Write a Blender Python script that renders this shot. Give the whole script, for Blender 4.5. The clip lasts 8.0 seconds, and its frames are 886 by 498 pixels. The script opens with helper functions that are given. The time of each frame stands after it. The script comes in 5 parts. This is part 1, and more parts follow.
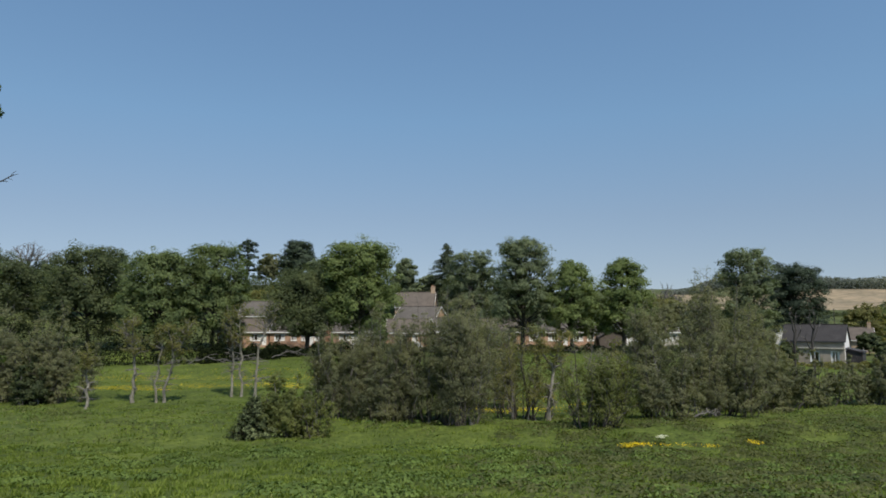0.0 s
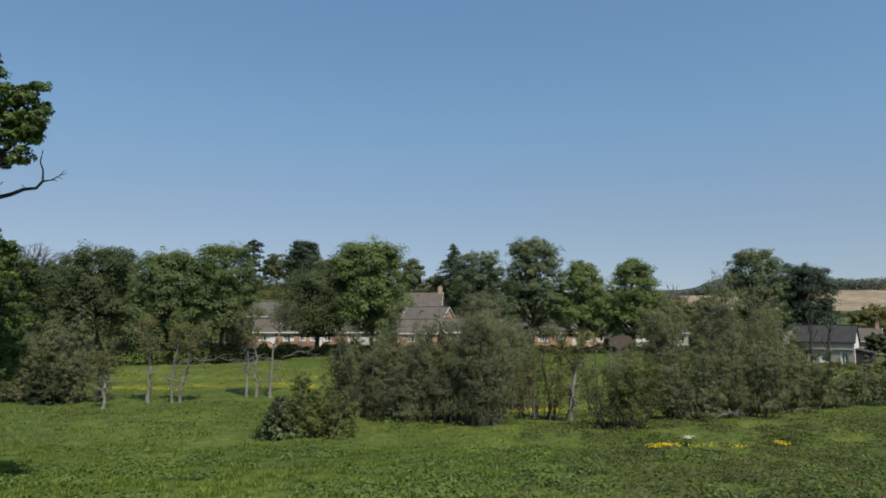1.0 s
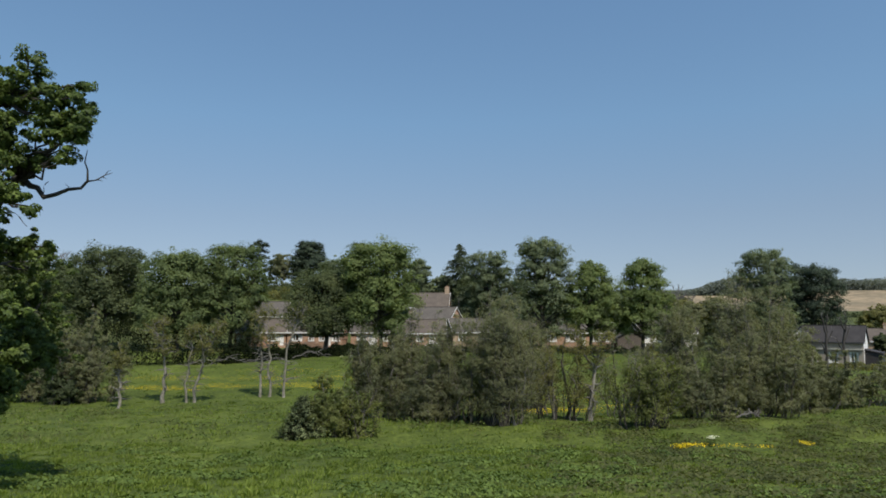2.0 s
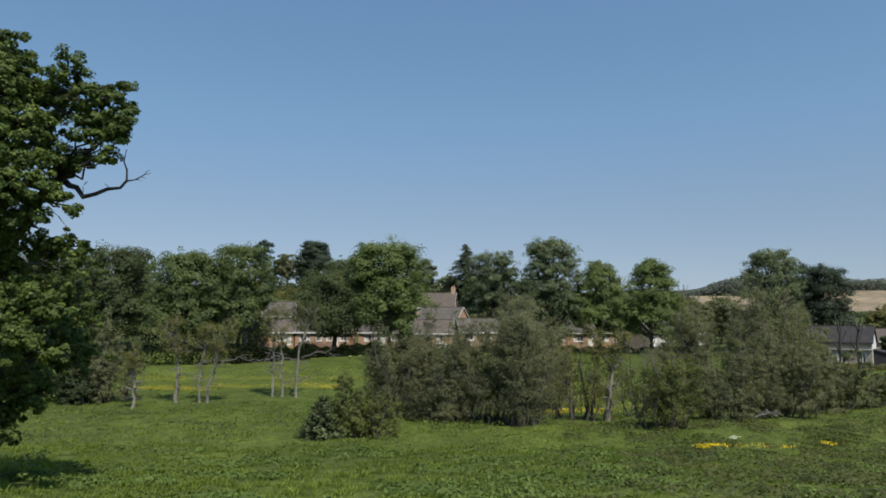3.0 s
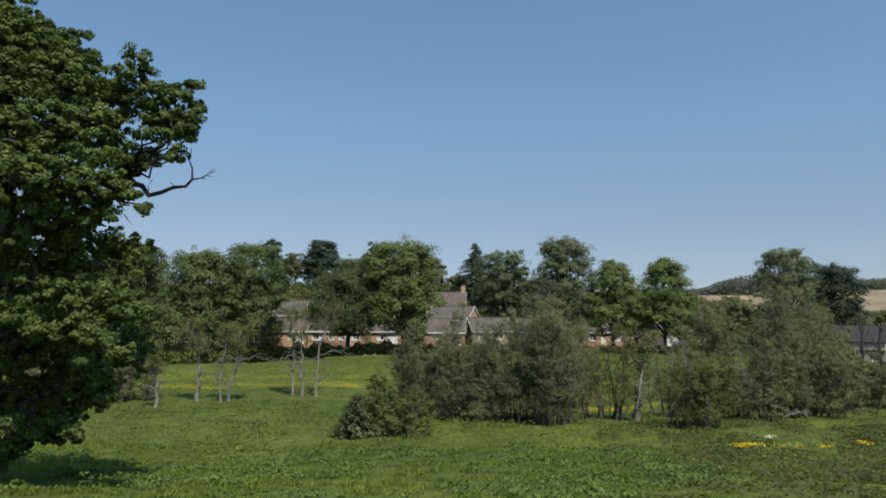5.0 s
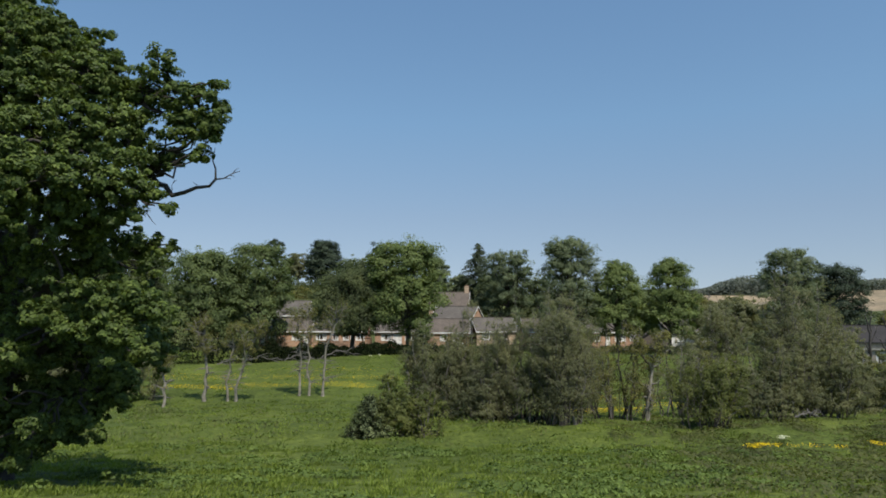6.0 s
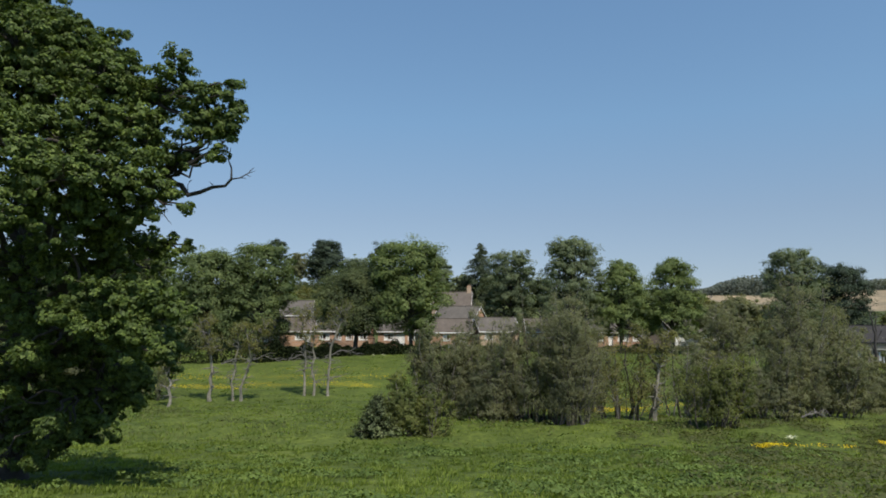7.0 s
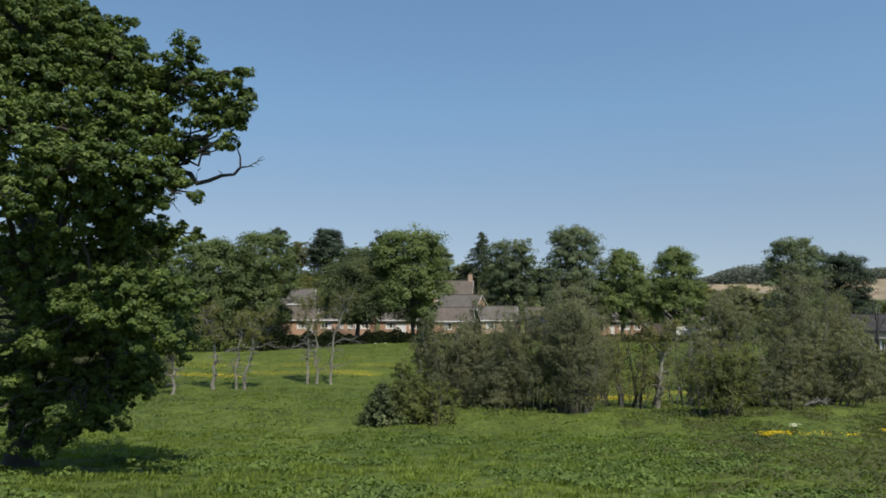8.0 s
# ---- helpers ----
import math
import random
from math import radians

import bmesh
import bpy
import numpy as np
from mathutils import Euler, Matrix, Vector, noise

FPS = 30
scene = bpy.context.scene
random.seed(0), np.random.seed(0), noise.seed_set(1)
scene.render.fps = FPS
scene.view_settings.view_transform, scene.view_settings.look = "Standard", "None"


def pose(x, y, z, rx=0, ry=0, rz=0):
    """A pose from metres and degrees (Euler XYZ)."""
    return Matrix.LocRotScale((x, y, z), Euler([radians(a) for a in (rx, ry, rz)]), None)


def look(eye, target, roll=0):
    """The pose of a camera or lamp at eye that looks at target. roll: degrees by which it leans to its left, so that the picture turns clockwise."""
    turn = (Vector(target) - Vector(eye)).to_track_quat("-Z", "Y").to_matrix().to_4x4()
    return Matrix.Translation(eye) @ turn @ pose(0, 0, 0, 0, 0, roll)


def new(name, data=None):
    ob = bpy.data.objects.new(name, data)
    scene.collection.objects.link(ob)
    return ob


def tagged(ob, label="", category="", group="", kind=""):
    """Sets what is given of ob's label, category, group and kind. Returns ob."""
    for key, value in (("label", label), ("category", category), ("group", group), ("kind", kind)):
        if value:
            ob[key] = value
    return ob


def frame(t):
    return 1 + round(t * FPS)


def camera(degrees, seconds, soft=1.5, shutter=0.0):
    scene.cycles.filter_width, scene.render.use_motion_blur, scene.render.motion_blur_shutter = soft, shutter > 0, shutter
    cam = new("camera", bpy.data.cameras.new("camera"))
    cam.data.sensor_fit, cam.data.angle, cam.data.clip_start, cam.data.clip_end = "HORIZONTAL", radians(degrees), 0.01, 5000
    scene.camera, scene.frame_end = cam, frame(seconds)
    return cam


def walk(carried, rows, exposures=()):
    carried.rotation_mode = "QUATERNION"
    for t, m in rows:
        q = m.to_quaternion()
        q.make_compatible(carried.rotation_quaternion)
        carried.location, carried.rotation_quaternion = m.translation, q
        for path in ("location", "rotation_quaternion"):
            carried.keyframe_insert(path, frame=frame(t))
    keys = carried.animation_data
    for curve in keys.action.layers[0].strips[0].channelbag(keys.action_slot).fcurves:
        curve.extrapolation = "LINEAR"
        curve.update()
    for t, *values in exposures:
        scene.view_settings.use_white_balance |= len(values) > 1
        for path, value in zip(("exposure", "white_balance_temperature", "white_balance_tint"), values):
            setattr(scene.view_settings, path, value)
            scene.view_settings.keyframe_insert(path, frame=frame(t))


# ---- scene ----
# camera: carried past the field on a slowing train, looking out sideways
cam = camera(64.4, 8.0, soft=1.75)
METRES, EYE, TILT, LEAN, TURN = 8.0, 9.5, 5.5, 0.0, 0.0
ROWS = [
    (0.0, 0.0, 0.0, 0.0, 0.0, 0.0, -0.0),
    (0.5, -0.1047, 0.001, -0.003, 0.05, 0.03, -0.04),
    (1.0, -0.2058, 0.0052, -0.0048, 0.08, 0.04, -0.05),
    (1.5, -0.2993, 0.0047, -0.0052, 0.13, 0.05, -0.05),
    (3.0, -0.5447, 0.0078, -0.0081, 0.31, 0.07, -0.05),
    (3.5, -0.6203, 0.012, -0.0081, 0.35, 0.02, -0.06),
    (4.0, -0.6889, 0.0118, -0.0085, 0.4, -0.02, -0.07),
    (4.5, -0.7527, 0.0114, -0.01, 0.44, -0.01, -0.07),
    (6.0, -0.9085, 0.0117, -0.0108, 0.5, 0.01, -0.09),
    (6.5, -0.9419, 0.0108, -0.0114, 0.52, 0.0, -0.09),
    (7.0, -0.9721, 0.0091, -0.0115, 0.54, -0.0, -0.12),
    (7.5, -0.9994, 0.0101, -0.0119, 0.55, -0.07, -0.13),
    (7.7, -1.0045, 0.0101, -0.0119, 0.55, -0.16, -0.13),
    (7.9, -1.0088, 0.0101, -0.0119, 0.55, -0.38, -0.13),
    (8.0, -1.0106, 0.0101, -0.0119, 0.55, -0.92, -0.13),
]
walk(cam, [(t, pose(0, 0, EYE, TILT, LEAN, TURN) @ pose(METRES * x, METRES * y, METRES * z, 90 + pitch, roll, yaw)) for t, x, y, z, yaw, pitch, roll in ROWS],
     exposures=[(0.0, 0.1), (4.0, 0.13), (6.5, 0.2), (8.0, 0.21)])

# ---- light: clear spring day, sun high behind the camera's right shoulder ----
SUN_ELEVATION, SUN_AZIMUTH = 56.0, 152.0   # azimuth from +y clockwise
world = bpy.data.worlds.new("sky")
scene.world = world
world.use_nodes = True
wn = world.node_tree.nodes
sky = wn.new("ShaderNodeTexSky")
sky.sky_type, sky.sun_disc = "NISHITA", False
sky.sun_elevation, sky.sun_rotation = radians(SUN_ELEVATION), radians(SUN_AZIMUTH)
sky.air_density, sky.dust_density, sky.ozone_density = 1.0, 0.3, 1.9
wn["Background"].inputs["Strength"].default_value = 0.138
# the valley's horizon lies some degrees up, above the haze band
tcw, mpw = wn.new("ShaderNodeTexCoord"), wn.new("ShaderNodeMapping")
mpw.inputs["Location"].default_value, mpw.inputs["Scale"].default_value = (0, 0, 0.11), (1, 1, 0.89)
world.node_tree.links.new(tcw.outputs["Generated"], mpw.inputs["Vector"])
world.node_tree.links.new(mpw.outputs[0], sky.inputs["Vector"])
# haze: the low sky is duller than the zenith
sep_w, haze_w, tone_w = wn.new("ShaderNodeSeparateXYZ"), wn.new("ShaderNodeValToRGB"), wn.new("ShaderNodeMix")
world.node_tree.links.new(tcw.outputs["Generated"], sep_w.inputs[0])
world.node_tree.links.new(sep_w.outputs["Z"], haze_w.inputs[0])
haze_w.color_ramp.elements[0].position, haze_w.color_ramp.elements[0].color = 0.0, (0.86, 0.71, 0.62, 1)
haze_w.color_ramp.elements[1].position, haze_w.color_ramp.elements[1].color = 0.45, (0.89, 1.015, 1.0, 1)
haze_w.color_ramp.elements.new(0.14).color = (0.88, 0.805, 0.73, 1)
haze_w.color_ramp.elements.new(0.27).color = (0.88, 0.965, 0.915, 1)
tone_w.data_type, tone_w.blend_type = "RGBA", "MULTIPLY"
tone_w.inputs[0].default_value = 1.0
world.node_tree.links.new(sky.outputs[0], tone_w.inputs[6])
world.node_tree.links.new(haze_w.outputs[0], tone_w.inputs[7])
world.node_tree.links.new(tone_w.outputs[2], wn["Background"].inputs["Color"])
sun = new("sun", bpy.data.lights.new("sun", "SUN"))
sun.data.energy, sun.data.angle, sun.data.color = 4.6, radians(0.53), (1.0, 0.94, 0.84)
ce, ca, sa = math.cos(radians(SUN_ELEVATION)), math.cos(radians(SUN_AZIMUTH)), math.sin(radians(SUN_AZIMUTH))
sun_from = Vector((ce * sa, ce * ca, math.sin(radians(SUN_ELEVATION))))
sun.matrix_world = look(sun_from * 300, (0, 0, 0))

# ---- materials ----
def material(name):
    m = bpy.data.materials.new(name)
    m.use_nodes = True
    return m, m.node_tree.nodes, m.node_tree.links, m.node_tree.nodes["Principled BSDF"]


def ramp_node(nodes, stops):
    r = nodes.new("ShaderNodeValToRGB")
    while len(r.color_ramp.elements) < len(stops):
        r.color_ramp.elements.new(0.5)
    for e, (p, c) in zip(r.color_ramp.elements, stops):
        e.position, e.color = p, (*c, 1)
    return r


def noise_node(nodes, links, scale, detail=4.0, coords="Object"):
    tc = nodes.new("ShaderNodeTexCoord")
    n = nodes.new("ShaderNodeTexNoise")
    n.inputs["Scale"].default_value, n.inputs["Detail"].default_value = scale, detail
    links.new(tc.outputs[coords], n.inputs["Vector"])
    return n


def mix_node(nodes, links, kind, fac, a, b):
    m = nodes.new("ShaderNodeMix")
    m.data_type, m.blend_type = "RGBA", kind
    for sock, v in ((m.inputs[0], fac), (m.inputs[6], a), (m.inputs[7], b)):
        if isinstance(v, bpy.types.NodeSocket):
            links.new(v, sock)
        elif isinstance(v, tuple):
            sock.default_value = (*v, 1)
        else:
            sock.default_value = v
    return m.outputs[2]


def leaf_material(name, dark, mid, light, through_light=0.28, patch=0.25, warmth=(1.25, 1.3, 0.55), sheen=0.18):
    """Foliage: leaf to leaf variation, broader patches, light passing through the blades."""
    m, n, l, p = material(name)
    geo = n.new("ShaderNodeNewGeometry")
    r = ramp_node(n, [(0.0, dark), (0.55, mid), (1.0, light)])
    l.new(geo.outputs["Random Per Island"], r.inputs[0])
    big = noise_node(n, l, patch, 2.0)
    tone = ramp_node(n, [(0.35, (0.72, 0.74, 0.7)), (0.65, (1.2, 1.15, 1.0))])
    l.new(big.outputs["Fac"], tone.inputs[0])
    col = mix_node(n, l, "MULTIPLY", 1.0, r.outputs[0], tone.outputs[0])
    l.new(col, p.inputs["Base Color"])
    p.inputs["Roughness"].default_value = 0.6
    p.inputs["Specular IOR Level"].default_value = sheen
    tr = n.new("ShaderNodeBsdfTranslucent")
    warm = mix_node(n, l, "MULTIPLY", 1.0, col, warmth)
    l.new(warm, tr.inputs["Color"])
    mx = n.new("ShaderNodeMixShader")
    mx.inputs[0].default_value = through_light
    l.new(p.outputs[0], mx.inputs[1]), l.new(tr.outputs[0], mx.inputs[2])
    l.new(mx.outputs[0], n["Material Output"].inputs["Surface"])
    return m


def solid_material(name, a, b, scale, rough=0.8, bump=0.3, metal=0.0, fine=6.0):
    """Two tones in broad patches, a finer grain over them, and relief."""
    m, n, l, p = material(name)
    n1, n2 = noise_node(n, l, scale, 5.0), noise_node(n, l, scale * fine, 6.0)
    r = ramp_node(n, [(0.3, a), (0.7, b)])
    l.new(n1.outputs["Fac"], r.inputs[0])
    g = ramp_node(n, [(0.3, (0.75, 0.75, 0.75)), (0.7, (1.18, 1.18, 1.18))])
    l.new(n2.outputs["Fac"], g.inputs[0])
    l.new(mix_node(n, l, "MULTIPLY", 1.0, r.outputs[0], g.outputs[0]), p.inputs["Base Color"])
    p.inputs["Roughness"].default_value, p.inputs["Metallic"].default_value = rough, metal
    if bump:
        b_ = n.new("ShaderNodeBump")
        b_.inputs["Strength"].default_value, b_.inputs["Distance"].default_value = bump, 0.05
        l.new(n2.outputs["Fac"], b_.inputs["Height"]), l.new(b_.outputs[0], p.inputs["Normal"])
    return m


OAK_LEAF = leaf_material("oak_leaf", (0.048, 0.0735, 0.0195), (0.074, 0.112, 0.028), (0.132, 0.182, 0.042), 0.28, 1.5, sheen=0.24)
# these four leaf colours hold added blue for the haze of distance
GREEN_LEAF = leaf_material("fresh_green_leaf", (0.1, 0.135, 0.0517), (0.138, 0.184, 0.069), (0.19, 0.237, 0.0931), 0.4)
DEEP_LEAF = leaf_material("deep_green_leaf", (0.0685, 0.0875, 0.0445), (0.0906, 0.115, 0.0565), (0.122, 0.148, 0.068), 0.42, warmth=(1.12, 1.2, 0.72))
BLUE_LEAF = leaf_material("blue_green_leaf", (0.106, 0.133, 0.0819), (0.138, 0.173, 0.102), (0.179, 0.216, 0.13), 0.42, warmth=(1.12, 1.2, 0.72))
YELLOW_LEAF = leaf_material("yellow_green_leaf", (0.0889, 0.119, 0.0527), (0.12, 0.162, 0.0678), (0.166, 0.209, 0.0886), 0.38)
CONIFER_LEAF = leaf_material("conifer_needles", (0.0304, 0.045, 0.0322), (0.0427, 0.064, 0.0437), (0.0617, 0.086, 0.0552), 0.2)
SPRUCE_LEAF = leaf_material("spruce_needles", (0.05, 0.068, 0.046), (0.068, 0.09, 0.06), (0.09, 0.115, 0.076), 0.3)
ALDER_LEAF = leaf_material("alder_bud_leaf", (0.168, 0.179, 0.105), (0.187, 0.198, 0.117), (0.21, 0.22, 0.128), 0.55, 0.4, (1.15, 1.18, 0.7))
OLIVE_LEAF = leaf_material("olive_spring_leaf", (0.13, 0.13, 0.0508), (0.166, 0.166, 0.0647), (0.216, 0.214, 0.0832), 0.48, 0.4)
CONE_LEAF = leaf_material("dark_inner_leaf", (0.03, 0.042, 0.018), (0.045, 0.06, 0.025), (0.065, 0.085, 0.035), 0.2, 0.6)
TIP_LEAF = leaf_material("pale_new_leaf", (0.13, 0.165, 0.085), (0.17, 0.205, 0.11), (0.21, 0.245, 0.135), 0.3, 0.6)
HAWTHORN_LEAF = leaf_material("hawthorn_leaf", (0.118, 0.138, 0.05), (0.152, 0.175, 0.062), (0.205, 0.232, 0.083), 0.5, 0.5)
# near-black: shade under the tree crowns is put into this leaf colour
SHADE_HEDGE_LEAF = leaf_material("shade_black_hedge_leaf", (0.0084, 0.0126, 0.0065), (0.0144, 0.0204, 0.0091), (0.024, 0.033, 0.013), 0.05, sheen=0.02)
GRASS_BLADE = leaf_material("grass_blade", (0.121, 0.168, 0.0315), (0.152, 0.21, 0.0399), (0.205, 0.252, 0.0578), 0.42, 0.12)
DRY_GRASS = leaf_material("pale_seeding_grass", (0.12, 0.14, 0.05), (0.18, 0.2, 0.08), (0.26, 0.27, 0.13), 0.3, 0.12)
DOCK_LEAF = leaf_material("broad_weed_leaf", (0.072, 0.11, 0.0299), (0.096, 0.145, 0.0368), (0.132, 0.186, 0.0483), 0.25, 0.4)
PETAL = leaf_material("buttercup_petal", (0.62, 0.45, 0.01), (0.75, 0.55, 0.012), (0.85, 0.65, 0.02), 0.25, 0.4)
# aerial haze over the far wood is put into this leaf colour
HAZED_LEAF = leaf_material("hazed_wood_leaf", (0.096, 0.112, 0.102), (0.114, 0.132, 0.118), (0.134, 0.15, 0.132), 0.3, 0.02)
HERB_LEAF = leaf_material("dull_herb_leaf", (0.071, 0.082, 0.032), (0.088, 0.101, 0.039), (0.112, 0.124, 0.05), 0.33, 0.4)
UMBEL = leaf_material("white_umbel", (0.6, 0.62, 0.5), (0.75, 0.76, 0.66), (0.85, 0.85, 0.78), 0.3, 0.4)
BARK = solid_material("dark_ridged_bark", (0.0263, 0.0218, 0.0165), (0.0562, 0.048, 0.0375), 3.0, 0.9, 0.8)
PALE_BARK = solid_material("pale_lichened_bark", (0.138, 0.125, 0.0976), (0.275, 0.256, 0.207), 4.0, 0.9, 0.6)
TWIG = solid_material("brown_twig", (0.112, 0.1, 0.083), (0.195, 0.176, 0.147), 5.0, 0.9, 0.0)
DARK_STEM = solid_material("dark_brown_stem", (0.04, 0.034, 0.027), (0.085, 0.074, 0.06), 5.0, 0.9, 0.3)
GREY_TWIG = solid_material("grey_bare_twig", (0.11, 0.102, 0.094), (0.18, 0.165, 0.15), 3.0, 0.9, 0.0)
DEAD_WOOD = solid_material("weathered_dead_wood", (0.025, 0.022, 0.019), (0.06, 0.054, 0.047), 6.0, 0.85, 0.4)
ROOF_GREY = solid_material("grey_concrete_roof_tile", (0.078, 0.068, 0.058), (0.112, 0.098, 0.084), 0.8, 0.85, 0.2)
ROOF_BROWN = solid_material("brown_roof_tile", (0.0816, 0.0659, 0.0535), (0.116, 0.0944, 0.0775), 0.8, 0.85, 0.2)
ROOF_DARK = solid_material("dark_slate_roof", (0.022, 0.02, 0.021), (0.038, 0.034, 0.035), 0.9, 0.85, 0.2)
WHITE_PAINT = solid_material("white_paint", (0.72, 0.71, 0.68), (0.82, 0.81, 0.79), 1.2, 0.5, 0.05)
RENDER_WALL = solid_material("cream_wall_render", (0.45, 0.41, 0.34), (0.55, 0.51, 0.43), 0.7, 0.9, 0.1)
GREY_BOARD = solid_material("weathered_grey_board", (0.28, 0.24, 0.19), (0.36, 0.31, 0.255), 1.0, 0.85, 0.2)
PALE_TIMBER = solid_material("pale_orange_timber", (0.42, 0.25, 0.15), (0.52, 0.33, 0.2), 3.0, 0.8, 0.1)
DARK_METAL = solid_material("dark_painted_metal", (0.03, 0.03, 0.032), (0.05, 0.05, 0.052), 2.0, 0.5, 0.0)
TYRE_RUBBER = solid_material("tyre_rubber", (0.015, 0.015, 0.015), (0.03, 0.03, 0.03), 6.0, 0.9, 0.0)
CAR_WHITE = solid_material("white_car_paint", (0.75, 0.75, 0.75), (0.8, 0.8, 0.8), 0.5, 0.25, 0.0)


def brick_material(name, c1, c2, mortar):
    m, n, l, p = material(name)
    tc = n.new("ShaderNodeTexCoord")
    mp = n.new("ShaderNodeMapping")
    mp.inputs["Rotation"].default_value = (radians(90), 0, 0)
    bk = n.new("ShaderNodeTexBrick")
    bk.inputs["Color1"].default_value, bk.inputs["Color2"].default_value, bk.inputs["Mortar"].default_value = (*c1, 1), (*c2, 1), (*mortar, 1)
    bk.inputs["Scale"].default_value, bk.inputs["Mortar Size"].default_value = 1.0, 0.01
    bk.inputs["Brick Width"].default_value, bk.inputs["Row Height"].default_value = 0.225, 0.075
    l.new(tc.outputs["Object"], mp.inputs["Vector"]), l.new(mp.outputs[0], bk.inputs["Vector"])
    big = noise_node(n, l, 0.6, 4.0)
    tone = ramp_node(n, [(0.3, (0.78, 0.76, 0.74)), (0.7, (1.15, 1.12, 1.1))])
    l.new(big.outputs["Fac"], tone.inputs[0])
    l.new(mix_node(n, l, "MULTIPLY", 1.0, bk.outputs["Color"], tone.outputs[0]), p.inputs["Base Color"])
    p.inputs["Roughness"].default_value = 0.9
    return m


BRICK_ORANGE = brick_material("orange_brick", (0.42, 0.235, 0.135), (0.36, 0.19, 0.105), (0.4, 0.34, 0.28))
BRICK_BUFF = brick_material("buff_brick", (0.42, 0.3, 0.19), (0.36, 0.25, 0.16), (0.42, 0.37, 0.3))
GLASS, _n, _l, _p = material("window_glass")
_g, _t, _m = _n.new("ShaderNodeBsdfGlossy"), _n.new("ShaderNodeBsdfTransparent"), _n.new("ShaderNodeMixShader")
_g.inputs["Roughness"].default_value, _m.inputs[0].default_value = 0.03, 0.05
_l.new(_t.outputs[0], _m.inputs[1]), _l.new(_g.outputs[0], _m.inputs[2]), _l.new(_m.outputs[0], _n["Material Output"].inputs["Surface"])
CURTAIN = solid_material("white_net_curtain", (0.6, 0.59, 0.56), (0.75, 0.74, 0.71), 2.5, 0.9, 0.1)


def ground_material(name, stops, patch, fine, extra=None):
    """Sward: broad patches, tussocks and fine grain, with relief."""
    m, n, l, p = material(name)
    n1, n2, n3 = noise_node(n, l, patch, 4.0), noise_node(n, l, fine, 6.0), noise_node(n, l, fine * 0.12, 5.0)
    r = ramp_node(n, stops)
    l.new(n1.outputs["Fac"], r.inputs[0])
    g = ramp_node(n, [(0.3, (0.5, 0.54, 0.5)), (0.7, (1.3, 1.27, 1.2))])
    l.new(n2.outputs["Fac"], g.inputs[0])
    h = ramp_node(n, [(0.35, (0.75, 0.78, 0.75)), (0.65, (1.15, 1.12, 1.05))])
    l.new(n3.outputs["Fac"], h.inputs[0])
    col = mix_node(n, l, "MULTIPLY", 1.0, mix_node(n, l, "MULTIPLY", 1.0, r.outputs[0], g.outputs[0]), h.outputs[0])
    l.new(col, p.inputs["Base Color"])
    p.inputs["Roughness"].default_value, p.inputs["Specular IOR Level"].default_value = 0.9, 0.15
    b_ = n.new("ShaderNodeBump")
    b_.inputs["Strength"].default_value, b_.inputs["Distance"].default_value = 0.6, 0.15
    l.new(n2.outputs["Fac"], b_.inputs["Height"]), l.new(b_.outputs[0], p.inputs["Normal"])
    return m


MEADOW = ground_material("meadow_sward", [(0.3, (0.066, 0.09, 0.02)), (0.55, (0.086, 0.114, 0.024)), (0.75, (0.112, 0.138, 0.03))], 0.06, 3.0)
HILL_GREEN = ground_material("hill_pasture", [(0.3, (0.065, 0.08, 0.028)), (0.7, (0.09, 0.105, 0.036))], 0.012, 0.4)
CROP_TAN = ground_material("tan_arable_field", [(0.3, (0.235, 0.185, 0.132)), (0.7, (0.29, 0.232, 0.168))], 0.008, 0.15)


# ---- mesh helpers ----
def mesh_object(name, verts, faces, mat, parent=None, label="", smooth=False):
    """One mesh from arrays; faces: rows of 3 or 4 indices."""
    verts, faces = np.asarray(verts, np.float32), np.asarray(faces, np.int32)
    me = bpy.data.meshes.new(name)
    me.vertices.add(len(verts))
    me.vertices.foreach_set("co", verts.ravel())
    k = faces.shape[1]
    me.loops.add(faces.size)
    me.loops.foreach_set("vertex_index", faces.ravel())
    me.polygons.add(len(faces))
    me.polygons.foreach_set("loop_start", np.arange(0, faces.size, k, dtype=np.int32))
    if smooth:
        me.polygons.foreach_set("use_smooth", np.ones(len(faces), bool))
    me.update(calc_edges=True)
    me.materials.append(mat)
    ob = new(name, me)
    if parent:
        ob.parent = parent
    if label:
        tagged(ob, label)
    return ob


def part(name, bm, mat, parent, label=""):
    """A bmesh as one mesh object under a thing or under a part."""
    me = bpy.data.meshes.new(name)
    bm.to_mesh(me)
    bm.free()
    me.materials.append(mat)
    ob = new(name, me)
    ob.parent = parent
    if label:
        tagged(ob, label)
    return ob


def thing(name, m, label, category, group="", kind=""):
    ob = new(name)
    ob.matrix_world = m
    ob.empty_display_size = 0.5
    return tagged(ob, label, category, group, kind)


def box(bm, x0, x1, y0, y1, z0, z1):
    vs = [bm.verts.new((x, y, z)) for x in (x0, x1) for y in (y0, y1) for z in (z0, z1)]
    for q in ((0, 1, 3, 2), (4, 6, 7, 5), (0, 4, 5, 1), (2, 3, 7, 6), (0, 2, 6, 4), (1, 5, 7, 3)):
        bm.faces.new([vs[i] for i in q])
    return bm


